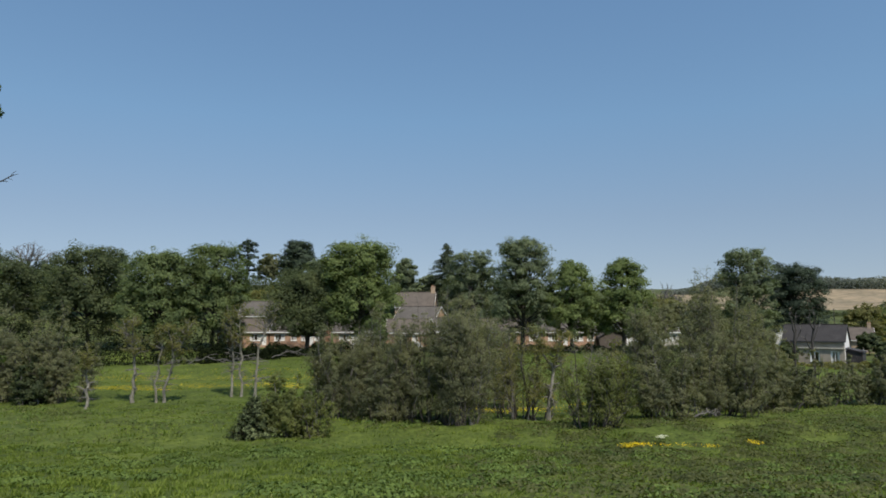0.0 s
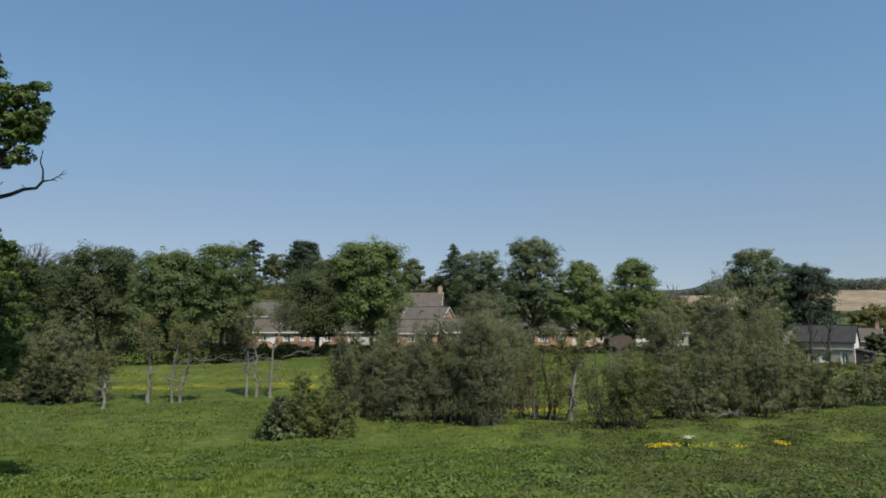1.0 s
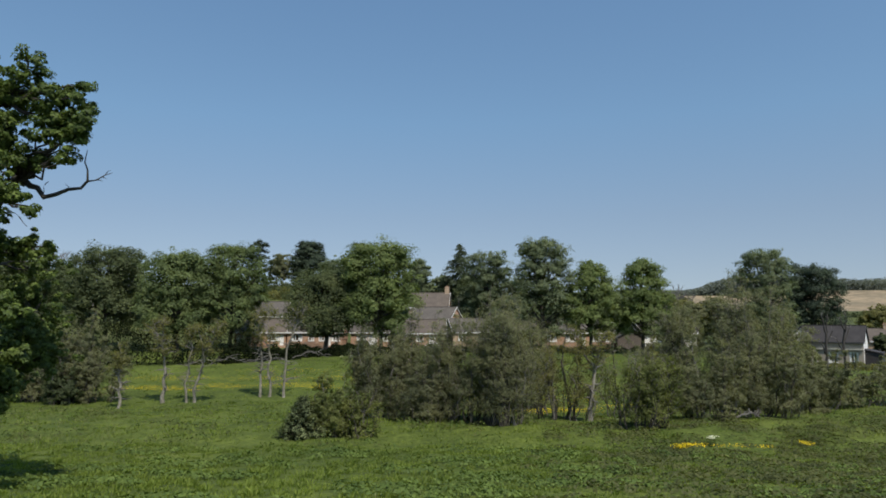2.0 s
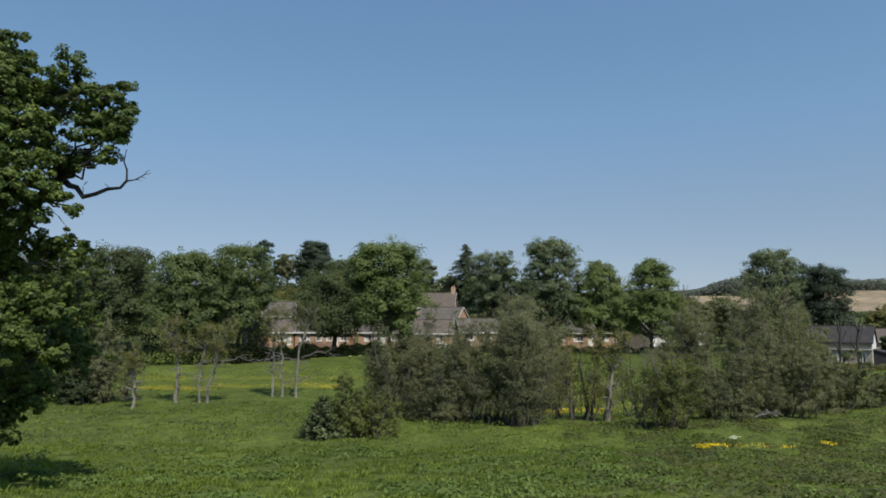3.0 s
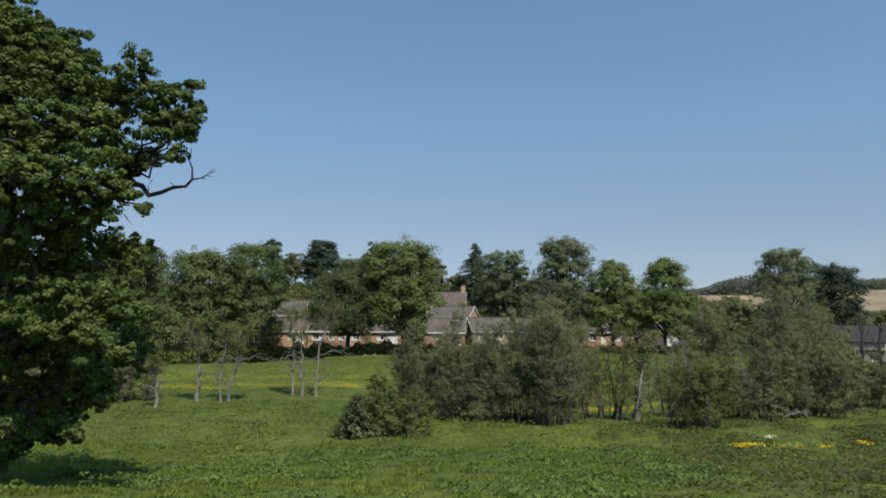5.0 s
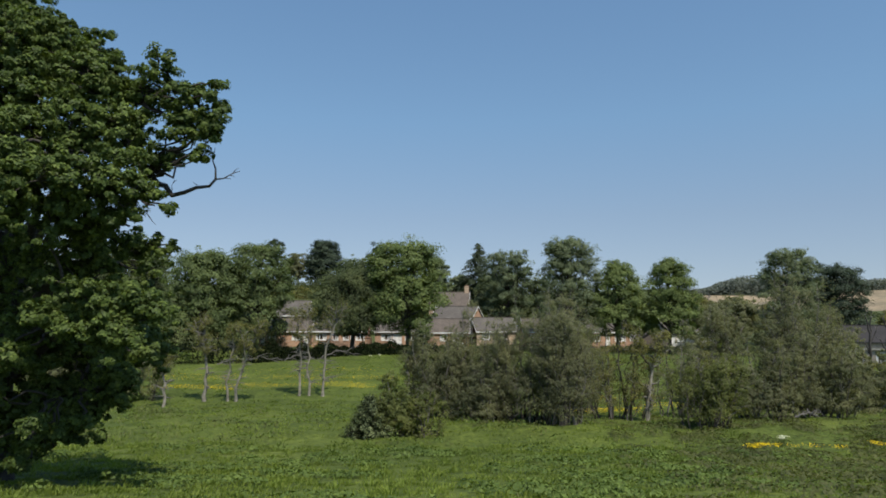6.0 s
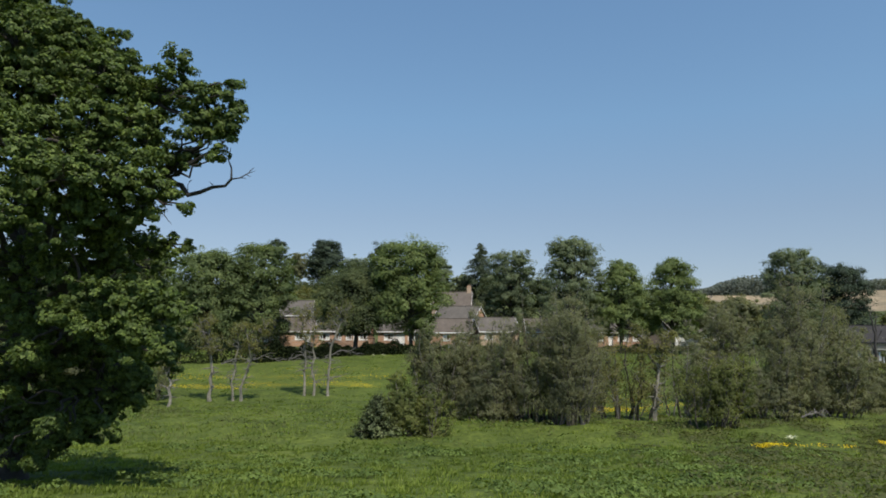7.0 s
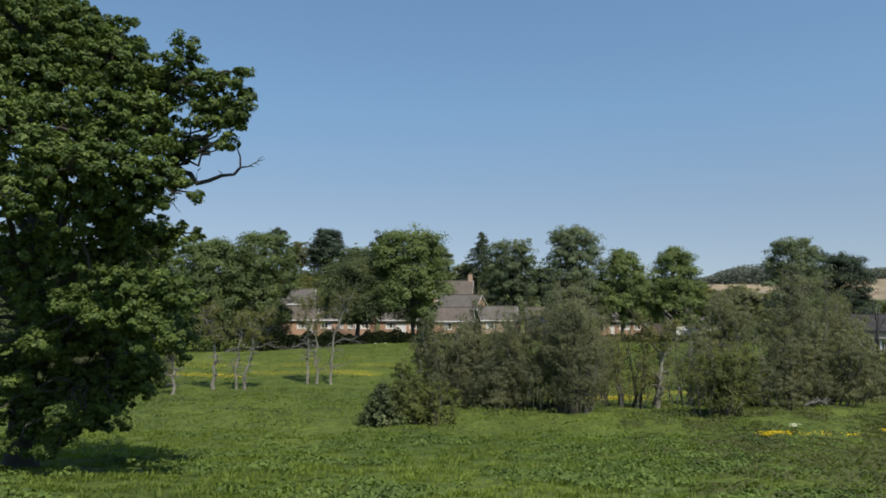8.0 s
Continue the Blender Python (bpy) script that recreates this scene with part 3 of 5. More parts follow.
# big oak beside the line: lobes (x, y, z, radius) about its foot
def oak():
    rng = np.random.default_rng(11)
    X, Y = -23.8, 26.2
    base = gz(X, Y)
    t = thing("oak_tree", pose(X, Y, base), "large spreading oak tree in fresh leaf with a dead bough", "tree")
    top = [(-0.4, -1.2, 17.2, 2.3), (2.8, -2.7, 15.5, 1.1), (4.3, -2.7, 15.2, 0.68), (3.4, -2.9, 14.4, 0.7), (4.9, -3.1, 14.4, 0.45), (1.9, -2.2, 16.2, 0.7), (4.6, -3.7, 13.9, 1.1), (1.9, -4.2, 14.7, 1.64), (5.4, -3.2, 13.6, 0.68), (-1.4, -2.2, 16.3, 2.25)]
    bough = [(6.9, -3.6, 14.2, 0.57), (7.1, -3.6, 13.4, 0.61), (6.3, -3.2, 13.2, 0.58), (8.2, -3.8, 13.1, 0.47), (8.9, -4.0, 12.9, 0.43), (9.0, -4.0, 13.4, 0.19), (9.3, -4.2, 12.2, 0.27), (8.9, -4.2, 11.8, 0.34), (8.6, -4.1, 11.2, 0.27), (8.3, -3.9, 11.8, 0.3), (7.5, -3.6, 12.0, 0.36), (7.0, -3.5, 11.2, 0.36), (7.8, -3.6, 12.4, 0.36), (7.4, -3.2, 11.2, 0.32), (8.4, -3.9, 11.0, 0.17)]
    middle = [(6.3, -3.6, 12.2, 0.73), (5.7, -4.2, 12.2, 0.72), (6.7, -4.6, 10.8, 0.57), (6.4, -5.6, 10.0, 0.74), (7.0, -5.0, 9.9, 0.52), (5.9, -6.2, 10.1, 0.69), (7.4, -4.6, 9.4, 0.37), (7.8, -4.6, 9.3, 0.2), (6.7, -5.0, 9.3, 0.52), (5.7, -5.0, 9.2, 0.76), (3.7, -5.2, 11.7, 0.84), (3.2, -6.2, 10.8, 1.2), (4.9, -6.6, 9.8, 0.95), (3.4, -6.2, 9.0, 1.1), (4.3, -5.2, 8.5, 1.06), (4.7, -3.2, 8.3, 0.86), (5.7, -2.2, 8.2, 0.54), (6.5, -2.2, 8.4, 0.37), (7.1, -2.2, 8.4, 0.18), (0.6, -4.7, 12.3, 1.73), (1.1, -5.2, 9.7, 1.66), (3.4, -4.4, 13.0, 0.7), (5.0, -4.2, 11.2, 0.55), (4.6, -4.6, 12.6, 0.5), (2.3, -4.6, 13.0, 0.8), (4.2, -4.8, 10.6, 0.6)]
    lower = [(2.3, -3.6, 7.5, 1.16), (3.7, -3.8, 7.3, 0.69), (6.0, -5.8, 6.6, 0.58), (6.5, -5.6, 6.3, 0.54), (5.0, -4.8, 6.2, 0.50), (7.4, -5.4, 6.4, 0.48), (8.0, -5.4, 6.1, 0.32), (7.0, -5.2, 5.7, 0.40), (6.4, -5.7, 5.5, 0.42), (7.2, -5.5, 5.3, 0.36), (5.6, -5.7, 5.6, 0.42), (6.6, -5.3, 4.9, 0.3), (4.6, -5.6, 5.9, 0.4), (5.1, -3.0, 7.5, 0.65), (3.3, -3.6, 6.0, 0.66), (2.3, -3.6, 6.1, 0.63), (3.8, -1.2, 4.8, 1.38), (2.2, -1.2, 5.2, 1.25), (6.4, -2.6, 4.8, 0.37), (4.5, -1.2, 3.8, 0.79), (5.2, -1.2, 3.8, 0.37), (5.1, -1.2, 3.1, 0.28), (3.1, -0.8, 3.5, 1.00), (-0.5, -2.7, 7.1, 1.83)]
    skirt = [(2.4, -2.8, 4.5, 0.56), (3.1, -2.4, 4.2, 0.52), (2.4, -1.8, 3.3, 0.63), (1.1, -2.2, 3.2, 0.54), (1.4, -1.8, 3.8, 0.64), (4.0, -1.4, 2.4, 0.44), (4.4, -1.4, 1.9, 0.22), (3.5, -1.4, 2.4, 0.45), (3.1, -1.4, 2.0, 0.34), (2.5, -1.8, 2.1, 0.45), (2.2, -1.8, 1.5, 0.32), (2.0, -1.8, 0.9, 0.16), (2.6, -1.6, 1.7, 0.27), (1.2, -1.6, 2.4, 0.46), (2.9, -1.4, 1.5, 0.2), (-0.7, -2.2, 4.0, 1.4), (0.6, -1.6, 2.9, 0.5), (0.2, -1.5, 2.2, 0.4), (1.0, -1.6, 1.5, 0.34), (0.5, -1.8, 1.3, 0.24), (4.9, -1.2, 3.4, 0.5), (4.2, -1.0, 3.0, 0.55), (3.4, -1.1, 2.9, 0.55), (2.8, -1.2, 2.6, 0.5), (1.8, -1.2, 2.6, 0.55)]
    sunlit = [(3.6, -5.2, 4.7, 0.42), (2.6, -4.6, 3.5, 0.38), (3.7, -4.2, 2.6, 0.36), (3.3, -3.8, 1.9, 0.26), (3.1, -3.8, 1.4, 0.16), (4.9, -3.2, 2.6, 0.26), (4.0, -3.2, 2.3, 0.22), (2.9, -4.4, 5.0, 0.3), (0.7, -4.6, 4.5, 0.36), (-0.2, -4.7, 3.2, 0.36), (1.5, -4.6, 2.7, 0.32), (1.9, -4.0, 1.5, 0.24), (0.9, -4.8, 6.0, 0.36)]
    lb = top + bough + middle + lower + skirt
    # sprays between neighbouring ones close the crown but for small gaps
    seen = list(lb)
    for i, a in enumerate(seen):
        for b in seen[i + 1:]:
            gap = math.dist(a[:3], b[:3])
            if 0.6 < gap < 2.3 and rng.uniform() < (0.1 if a in bough or b in bough else 0.5 if min(a[3], b[3]) > 0.4 else 0.22):
                mid = (np.array(a[:3]) + np.array(b[:3])) / 2
                if mid[0] > 6.6 and 9.4 < mid[2] < 10.4:
                    continue
                lb.append((*(mid + rng.normal(0, 0.16, 3) + np.array([-0.1, 0.35, -0.05])), 0.42 * (a[3] + b[3])))
    lb += sunlit
    front = len(lb)
    # the far side of the crown: full below, open above
    for i in range(30):
        a = rng.uniform(1.9, 4.4)
        lb.append((rng.uniform(3.5, 7.5) * math.cos(a), 5.0 * math.sin(a) * rng.uniform(0.6, 1.0), rng.uniform(3.5, 15.5), rng.uniform(1.1, 1.9)))
    for i in range(16):
        a = rng.uniform(0.3, 1.7)
        lb.append((4.6 * math.cos(a), 4.6 * math.sin(a), rng.uniform(3.4, 9.0), rng.uniform(1.0, 1.6)))
    lb += [(0.4 * math.cos(z), 0.4, z, 1.5) for z in (4.2, 5.8, 7.4, 9.0)]
    pts, nrm, cl, which = foliage(rng, lb, 8000, 50, 0.185, [0.7 if c[2] < 4.5 else 0.95 for c in lb], [(1.0 + 0.3 / c[3]) ** 2 * (0.4 if i >= front else 0.62 if c in bough else 0.75 if c[0] > 4.6 and c[2] > 9 else 0.55 if c[2] < 9 and c[0] < 4.6 and c not in sunlit  else 1.0) for i, c in enumerate(lb)], -0.6, 1.08, 0.15, 0.9)
    w = Wood()
    stem = np.array([(0, 0, -0.4), (0.05, 0, 0.6), (0.1, -0.1, 2.2), (0.0, 0.05, 4.5), (0.25, 0, 7.5), (0.1, 0.1, 10.5), (-0.1, 0, 13.5), (0.0, 0, 16.5)], float)
    w.tube(stem, [0.8, 0.5, 0.43, 0.4, 0.36, 0.28, 0.2, 0.08], 14)
    w.make("trunk", BARK, t)
    # heavy boughs, each feeding the leafy sprays near it
    ends = [((0.1, 0, 5.0), (6.4, -3.0, 10.6), 0.3), ((0.2, 0, 6.5), (4.6, -4.6, 11.0), 0.24), ((0.2, 0, 8.0), (5.8, -3.2, 13.2), 0.2), ((0.1, 0, 9.5), (3.2, -2.8, 15.4), 0.18), ((0, 0, 3.6), (4.6, -3.6, 6.2), 0.2), ((0, 0, 2.6), (3.8, -1.4, 3.6), 0.14), ((0, 0, 5.5), (-5.5, 1.5, 9.5), 0.26), ((0, 0, 7.0), (-2.0, 4.4, 11.0), 0.24), ((0, 0, 8.5), (-3.0, -2.5, 14.5), 0.2), ((0.1, 0, 6.0), (1.2, -3.4, 9.0), 0.22)]
    bough_lines = []
    for a, b, r in ends:
        k = Wood()
        line = curved(rng, a, b, 10, rng.uniform(-0.5, 0.3), 0.16)
        k.tube(line, np.linspace(r, r * 0.35, 10), 8)
        k.make("limb", BARK, t)
        bough_lines.append(line)
    nodes = np.concatenate(bough_lines + [stem[2:]])
    limbs = Wood()
    for c in lb:
        q = np.array(c[:3])
        lower_nodes = nodes[nodes[:, 2] < max(q[2] + 0.8, 3.5)]
        near = lower_nodes[np.argmin(np.linalg.norm(lower_nodes - q, axis=1))]
        limbs.tube(curved(rng, near, q, 7, rng.uniform(-0.2, 0.3), 0.09), np.linspace(0.05 + 0.03 * c[3], 0.02, 7), 5)
    for j in range(0, len(cl), 5):
        c = np.array(lb[which[j]][:3])
        limbs.tube(curved(rng, c, cl[j], 4, 0.0, 0.08), np.linspace(0.028, 0.009, 4), 3)
    tagged(limbs.make("branchwork", BARK, t), kind="stuff")
    leaves_mesh("crown", rng, pts, nrm, 0.13, OAK_LEAF, t, 0.36, 0.75, small=True)
    dead = Wood()
    o = np.array([X, Y, base])
    line = np.array([(-18.42, 25.2, 14.3), (-17.34, 23.30, 14.14), (-17.04, 23.30, 13.84), (-16.79, 23.30, 13.78), (-16.55, 23.30, 13.45), (-16.14, 23.30, 13.55), (-15.73, 23.30, 13.72), (-15.31, 23.30, 13.76), (-15.11, 23.30, 13.99)], float) - o
    dead.tube(line, [0.14, 0.12, 0.105, 0.095, 0.085, 0.07, 0.06, 0.05, 0.045], 7)
    up = np.array([(-15.11, 23.30, 13.99), (-15.12, 23.30, 14.37), (-15.23, 23.30, 14.65), (-15.16, 23.30, 15.07)], float) - o
    dead.tube(up, [0.04, 0.03, 0.022, 0.01], 5)
    out = np.array([(-15.11, 23.30, 13.99), (-14.83, 23.30, 14.03), (-14.53, 23.30, 14.20), (-14.28, 23.30, 14.28)], float) - o
    dead.tube(out, [0.034, 0.024, 0.016, 0.007], 5)
    for a, b in (((-14.87, 23.30, 14.03), (-14.60, 23.30, 13.99)), ((-14.68, 23.30, 14.12), (-14.45, 23.30, 14.07)), ((-14.53, 23.30, 14.20), (-14.34, 23.30, 14.37)), ((-16.61, 23.30, 13.49), (-16.53, 23.30, 13.87)), ((-16.53, 23.30, 13.87), (-16.42, 23.30, 13.99)), ((-15.73, 23.30, 13.72), (-15.85, 23.30, 13.91)), ((-17.79, 23.30, 13.03), (-17.34, 23.30, 12.80)), ((-17.34, 23.30, 12.80), (-17.05, 23.30, 12.46))):
        dead.tube(curved(rng, np.array(a) - o, np.array(b) - o, 4, 0.02, 0.02), [0.022, 0.016, 0.011, 0.005], 4)
    dead.make("dead_branch", DEAD_WOOD, t, "bare crooked dead branch")


oak()

FAR = "trees before the bungalows"
tree("broadleaf_tree", -90, 141, 21.4, 10.5, HIGH_BROAD, DEEP_LEAF, "broad dark green tree at the meadow's edge", 21, 18, 330, 60, 0.42, group=FAR)
tree("broadleaf_tree", -70.5, 140, 23.8, 9.6, HIGH_BROAD, DEEP_LEAF, "broad dark green tree at the meadow's edge", 22, 20, 380, 60, 0.42, group=FAR)
tree("broadleaf_tree", -54.2, 135, 22.4, 8.6, LOW_ROUND, YELLOW_LEAF, "broad yellow-green tree beside the meadow", 23, 21, 400, 60, 0.4, group=FAR)
tree("broadleaf_tree", -44.8, 138, 24.2, 8.0, HIGH_BROAD, YELLOW_LEAF, "broad yellow-green tree beside the meadow", 24, 18, 330, 60, 0.4, group=FAR)
tree("broadleaf_tree", -25.2, 131.8, 18.4, 9.2, LOW_DOME, DEEP_LEAF, "dark green tree with a thick black trunk", 25, 22, 460, 60, 0.34, trunk_r=0.5, group=FAR, fill=0.46)
tree("broadleaf_tree", -14.9, 128.5, 23.7, 8.2, ROUND, GREEN_LEAF, "tall fresh green tree before a bungalow", 26, 22, 390, 60, 0.38, group=FAR, flat=0.5)
tree("broadleaf_tree", -10.6, 196, 26.2, 5.4, FULL, BLUE_LEAF, "dull green tree behind the houses", 27, 12, 190, 50, 0.45)
tree("broadleaf_tree", 7.3, 172, 25.9, 7.2, ROUND, BLUE_LEAF, "grey-green rounded tree behind the houses", 28, 14, 240, 55, 0.42)
tree("broadleaf_tree", 6.0, 182, 20.4, 7.6, BROAD, DEEP_LEAF, "low dark green tree beside a house", 29, 14, 220, 55, 0.42)
tree("broadleaf_tree", 14.8, 131, 24.6, 6.9, LOW_ROUND, BLUE_LEAF, "tall green tree with a dark trunk", 30, 22, 340, 60, 0.36, group=FAR)
tree("broadleaf_tree", 23.7, 130, 20.2, 6.1, TALL, GREEN_LEAF, "slender fresh green tree", 31, 18, 330, 55, 0.34, group=FAR)
tree("broadleaf_tree", 33.2, 130, 20.8, 6.5, TALL, GREEN_LEAF, "slender fresh green tree", 32, 18, 340, 55, 0.34, group=FAR)
tree("broadleaf_tree", 62.4, 145, 24.2, 6.8, ROUND, BLUE_LEAF, "tall green tree behind the alders", 33, 18, 340, 55, 0.38)
tree("broadleaf_tree", 78.6, 157, 21.6, 7.2, BROAD, CONIFER_LEAF, "dark evergreen tree behind a cottage", 34, 20, 460, 60, 0.36, flat=1.0)
tree("broadleaf_tree", 42.9, 138, 11.8, 4.0, SAPLING, ALDER_LEAF, "thin grey-brown tree before a pale bungalow", 46, 12, 150, 40, 0.3, trunk_r=0.16, twig_step=2)
conifer("conifer_tree", 1.0, 200, 30.2, 9.5, "blue-green pointed conifer above the roofs", 35, 0.75, SPRUCE_LEAF)
tree("conifer_tree", -52.3, 255, 37.6, 8.2, FULL, CONIFER_LEAF, "broad dark conifer on the skyline", 36, 16, 260, 55, 0.55)
tree("conifer_tree", -71.0, 255, 38.0, 4.8, BROAD, CONIFER_LEAF, "flat-topped dark pine on the skyline", 37, 8, 90, 40, 0.5)
tree("conifer_tree", -28.2, 210, 32.0, 4.4, ROUND, CONIFER_LEAF, "dark pine behind a green tree", 38, 9, 100, 45, 0.45)
tree("broadleaf_tree", -62.0, 255, 32.8, 4.8, ROUND, ALDER_LEAF, "thin brown tree on the skyline", 39, 9, 70, 40, 0.45)
conifer("conifer_tree", -131, 205, 32.0, 6.0, "dark conifer on the skyline", 43)
bare_tree("bare_tree", -124, 210, 39.0, 14.0, "leafless grey tree on the skyline", 40)
bare_tree("bare_tree", 80.5, 262, 22.5, 5.0, "leafless grey tree in the distance", 41)
bare_tree("bare_tree", 87.0, 266, 22.0, 5.0, "leafless grey tree in the distance", 42)

BACK = "trees on the hillside behind the houses"
for i, (x, y, top, half, leaf, word) in enumerate((
        (-113, 200, 25.0, 8.0, CONIFER_LEAF, "dark green tree"), (-104, 190, 24.0, 8.0, DEEP_LEAF, "deep green tree"), (-88, 190, 26.5, 6.5, BLUE_LEAF, "grey-green tree"),
        (-64, 190, 21.0, 7.0, DEEP_LEAF, "deep green tree"), (-36, 215, 27.5, 6.5, BLUE_LEAF, "grey-green tree"), (-22, 195, 22.5, 6.0, DEEP_LEAF, "deep green tree"),
        (-4.0, 205, 21.5, 4.0, BLUE_LEAF, "grey-green tree"), (-12.0, 205, 22.0, 4.0, DEEP_LEAF, "deep green tree"), (15.5, 180, 19.5, 6.2, DEEP_LEAF, "deep green tree"),
        (24, 176, 16.8, 6.2, BLUE_LEAF, "grey-green tree"), (33.5, 178, 16.4, 6.2, DEEP_LEAF, "deep green tree"), (43, 176, 15.0, 6.0, BLUE_LEAF, "grey-green tree"),
        (52, 160, 13.0, 4.5, ALDER_LEAF, "thin brown tree"), (-66, 262, 31.5, 5.5, DEEP_LEAF, "deep green tree"), (-58, 266, 31.0, 5.0, BLUE_LEAF, "grey-green tree"), (-44, 262, 28.0, 5.5, DEEP_LEAF, "deep green tree"), (-34, 240, 26.5, 5.5, CONIFER_LEAF, "dark evergreen tree"), (60, 190, 14.5, 6.0, OLIVE_LEAF, "olive-brown tree"), (95, 300, 19.0, 7.0, ALDER_LEAF, "thin brown tree"), (73, 200, 15.5, 6.0, ALDER_LEAF, "thin brown tree"), (83, 196, 13.5, 6.0, OLIVE_LEAF, "olive-brown tree"), (64, 172, 13.5, 6.0, ALDER_LEAF, "thin brown tree"), (55, 176, 12.5, 5.5, OLIVE_LEAF, "olive-brown tree"), (82, 290, 17.5, 7.0, ALDER_LEAF, "thin brown tree"), (112, 188, 12.0, 6.0, OLIVE_LEAF, "olive-brown tree"), (125, 196, 13.0, 6.5, GREEN_LEAF, "fresh green tree"), (136, 210, 14.0, 7.0, BLUE_LEAF, "grey-green tree"),
        (98.5, 164, 5.6, 3.0, DEEP_LEAF, "deep green tree"), (68.9, 142, 4.0, 2.2, DEEP_LEAF, "deep green tree"), (107, 160, 5.6, 4.0, DEEP_LEAF, "deep green tree"), (84, 134, 4.5, 2.5, DEEP_LEAF, "deep green tree"), (-12.6, 142.5, 7.4, 1.6, DEEP_LEAF, "deep green tree"))):
    tree("broadleaf_tree", x, y, top, half, BROAD, leaf, word + " on rising ground behind the houses", 120 + i, 12, 110, 42, 0.55, group=BACK)


def hedge(name, x0, y0, x1, y1, h, wide, leaf, label, seed, per=190, size=0.34):
    """A hedge of leaves over short stems, along a line."""
    rng = np.random.default_rng(seed)
    ln = math.hypot(x1 - x0, y1 - y0)
    t = thing(name, pose(x0, y0, 0), label, "hedge")
    k = int(ln * per)
    u = rng.uniform(0, 1, k)
    bump = 0.75 + 0.25 * np.sin(u * ln * 0.9 + seed) * np.sin(u * ln * 0.37) + 0.12 * np.sin(u * ln * 2.3)
    a = rng.uniform(0, math.pi, k)
    r = rng.uniform(0.55, 1.0, k) ** 0.5
    px, py = u * (x1 - x0), u * (y1 - y0)
    side = r * np.cos(a) * wide * bump
    px, py = px - side * (y1 - y0) / ln, py + side * (x1 - x0) / ln
    z0 = ground_z(x0 + px, y0 + py)
    hz = np.where(rng.uniform(0, 1, k) < 0.35, rng.uniform(0, 0.8, k), r * np.sin(a)) * h * bump
    pts = np.stack([px, py, z0 + hz], -1)
    leaves_mesh("foliage", rng, pts, np.stack([np.zeros(k), -0.4 + 0 * a, np.sin(a)], -1), size, leaf, t, 0.7)
    w = Wood()
    for i in range(int(ln / 0.8)):
        q = (i + 0.5) / int(ln / 0.8)
        x, y = q * (x1 - x0), q * (y1 - y0)
        z = gz(x0 + x, y0 + y)
        w.tube([(x, y, z - 0.1), (x + 0.05, y, z + h * 0.3), (x, y + 0.05, z + h * 0.6)], [0.05, 0.04, 0.02], 4)
    tagged(w.make("stem_row", BARK, t), kind="stuff")
    return t


# the next four hedges carry the trees' shade in their near-black leaves
hedge("hedge", -100, 136, -38, 134, 6.6, 2.0, SHADE_HEDGE_LEAF, "understorey hedge coloured near-black for the shade behind tree trunks", 208)
hedge("hedge", -75, 112, -39, 113.5, 4.4, 1.8, SHADE_HEDGE_LEAF, "overgrown hedge coloured near-black for the shade below the trees", 201)
hedge("hedge", -39, 113.5, -28, 121, 3.4, 1.5, SHADE_HEDGE_LEAF, "bank of brush beside the meadow, coloured near-black for tree shade", 206, 480)
hedge("hedge", -28.5, 122.5, -9.5, 128, 2.5, 1.3, SHADE_HEDGE_LEAF, "low dark hedge before the bungalows", 202, 420)
hedge("hedge", -17, 134, 50, 134, 1.5, 0.9, DEEP_LEAF, "low dark hedge before the bungalows", 203)
hedge("hedge", -80, 244, -30, 238, 4.6, 2.0, DEEP_LEAF, "hedge along the hill pasture", 204, 160, 0.5)
hedge("hedge", -66, 224, -30, 220, 4.0, 2.0, OLIVE_LEAF, "tall hedge across the hillside", 207, 160, 0.5)
hedge("hedge", 64, 132, 96, 139, 1.7, 1.2, OLIVE_LEAF, "green garden hedge before a cottage", 209)
hedge("hedge", 95, 330, 330, 380, 3.0, 2.0, DEEP_LEAF, "field hedge below the tan field", 205, 40, 0.9)


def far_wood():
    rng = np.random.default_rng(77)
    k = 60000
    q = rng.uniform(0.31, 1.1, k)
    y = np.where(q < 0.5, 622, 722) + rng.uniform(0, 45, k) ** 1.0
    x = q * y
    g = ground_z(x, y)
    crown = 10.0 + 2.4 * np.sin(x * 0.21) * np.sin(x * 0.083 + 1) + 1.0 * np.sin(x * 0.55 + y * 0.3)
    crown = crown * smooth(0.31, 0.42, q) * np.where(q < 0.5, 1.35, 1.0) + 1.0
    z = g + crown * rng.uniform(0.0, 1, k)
    ob = leaves_mesh("far_wood", rng, np.stack([x, y, z], -1), np.tile((0, -0.5, 0.6), (k, 1)), 1.9, HAZED_LEAF, None, 0.5, 0.8, small=True)
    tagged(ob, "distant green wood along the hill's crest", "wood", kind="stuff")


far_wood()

# ---- alders and thickets along the stream ----
ROW = "thickets along the stream"
scrub("alder_thicket", -51.0, 80.0, 11.6, 5.2, 2.6, ALDER_LEAF, "brown half-leaved alder thicket by the stream", 51, 34, 15, 11, 0.21, group=ROW, low=0.04)
scrub("alder_thicket", -43.2, 80.5, 11.2, 4.6, 2.6, ALDER_LEAF, "brown half-leaved alder thicket by the stream", 52, 34, 15, 11, 0.21, group=ROW, low=0.04)
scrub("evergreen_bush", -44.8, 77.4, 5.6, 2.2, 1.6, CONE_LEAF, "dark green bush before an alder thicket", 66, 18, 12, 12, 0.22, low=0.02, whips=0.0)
cone_bush(-12.6, 47.7, 4.2, 1.95, 1.3, "cone-shaped dark bush with pale new leaf tips", 53)
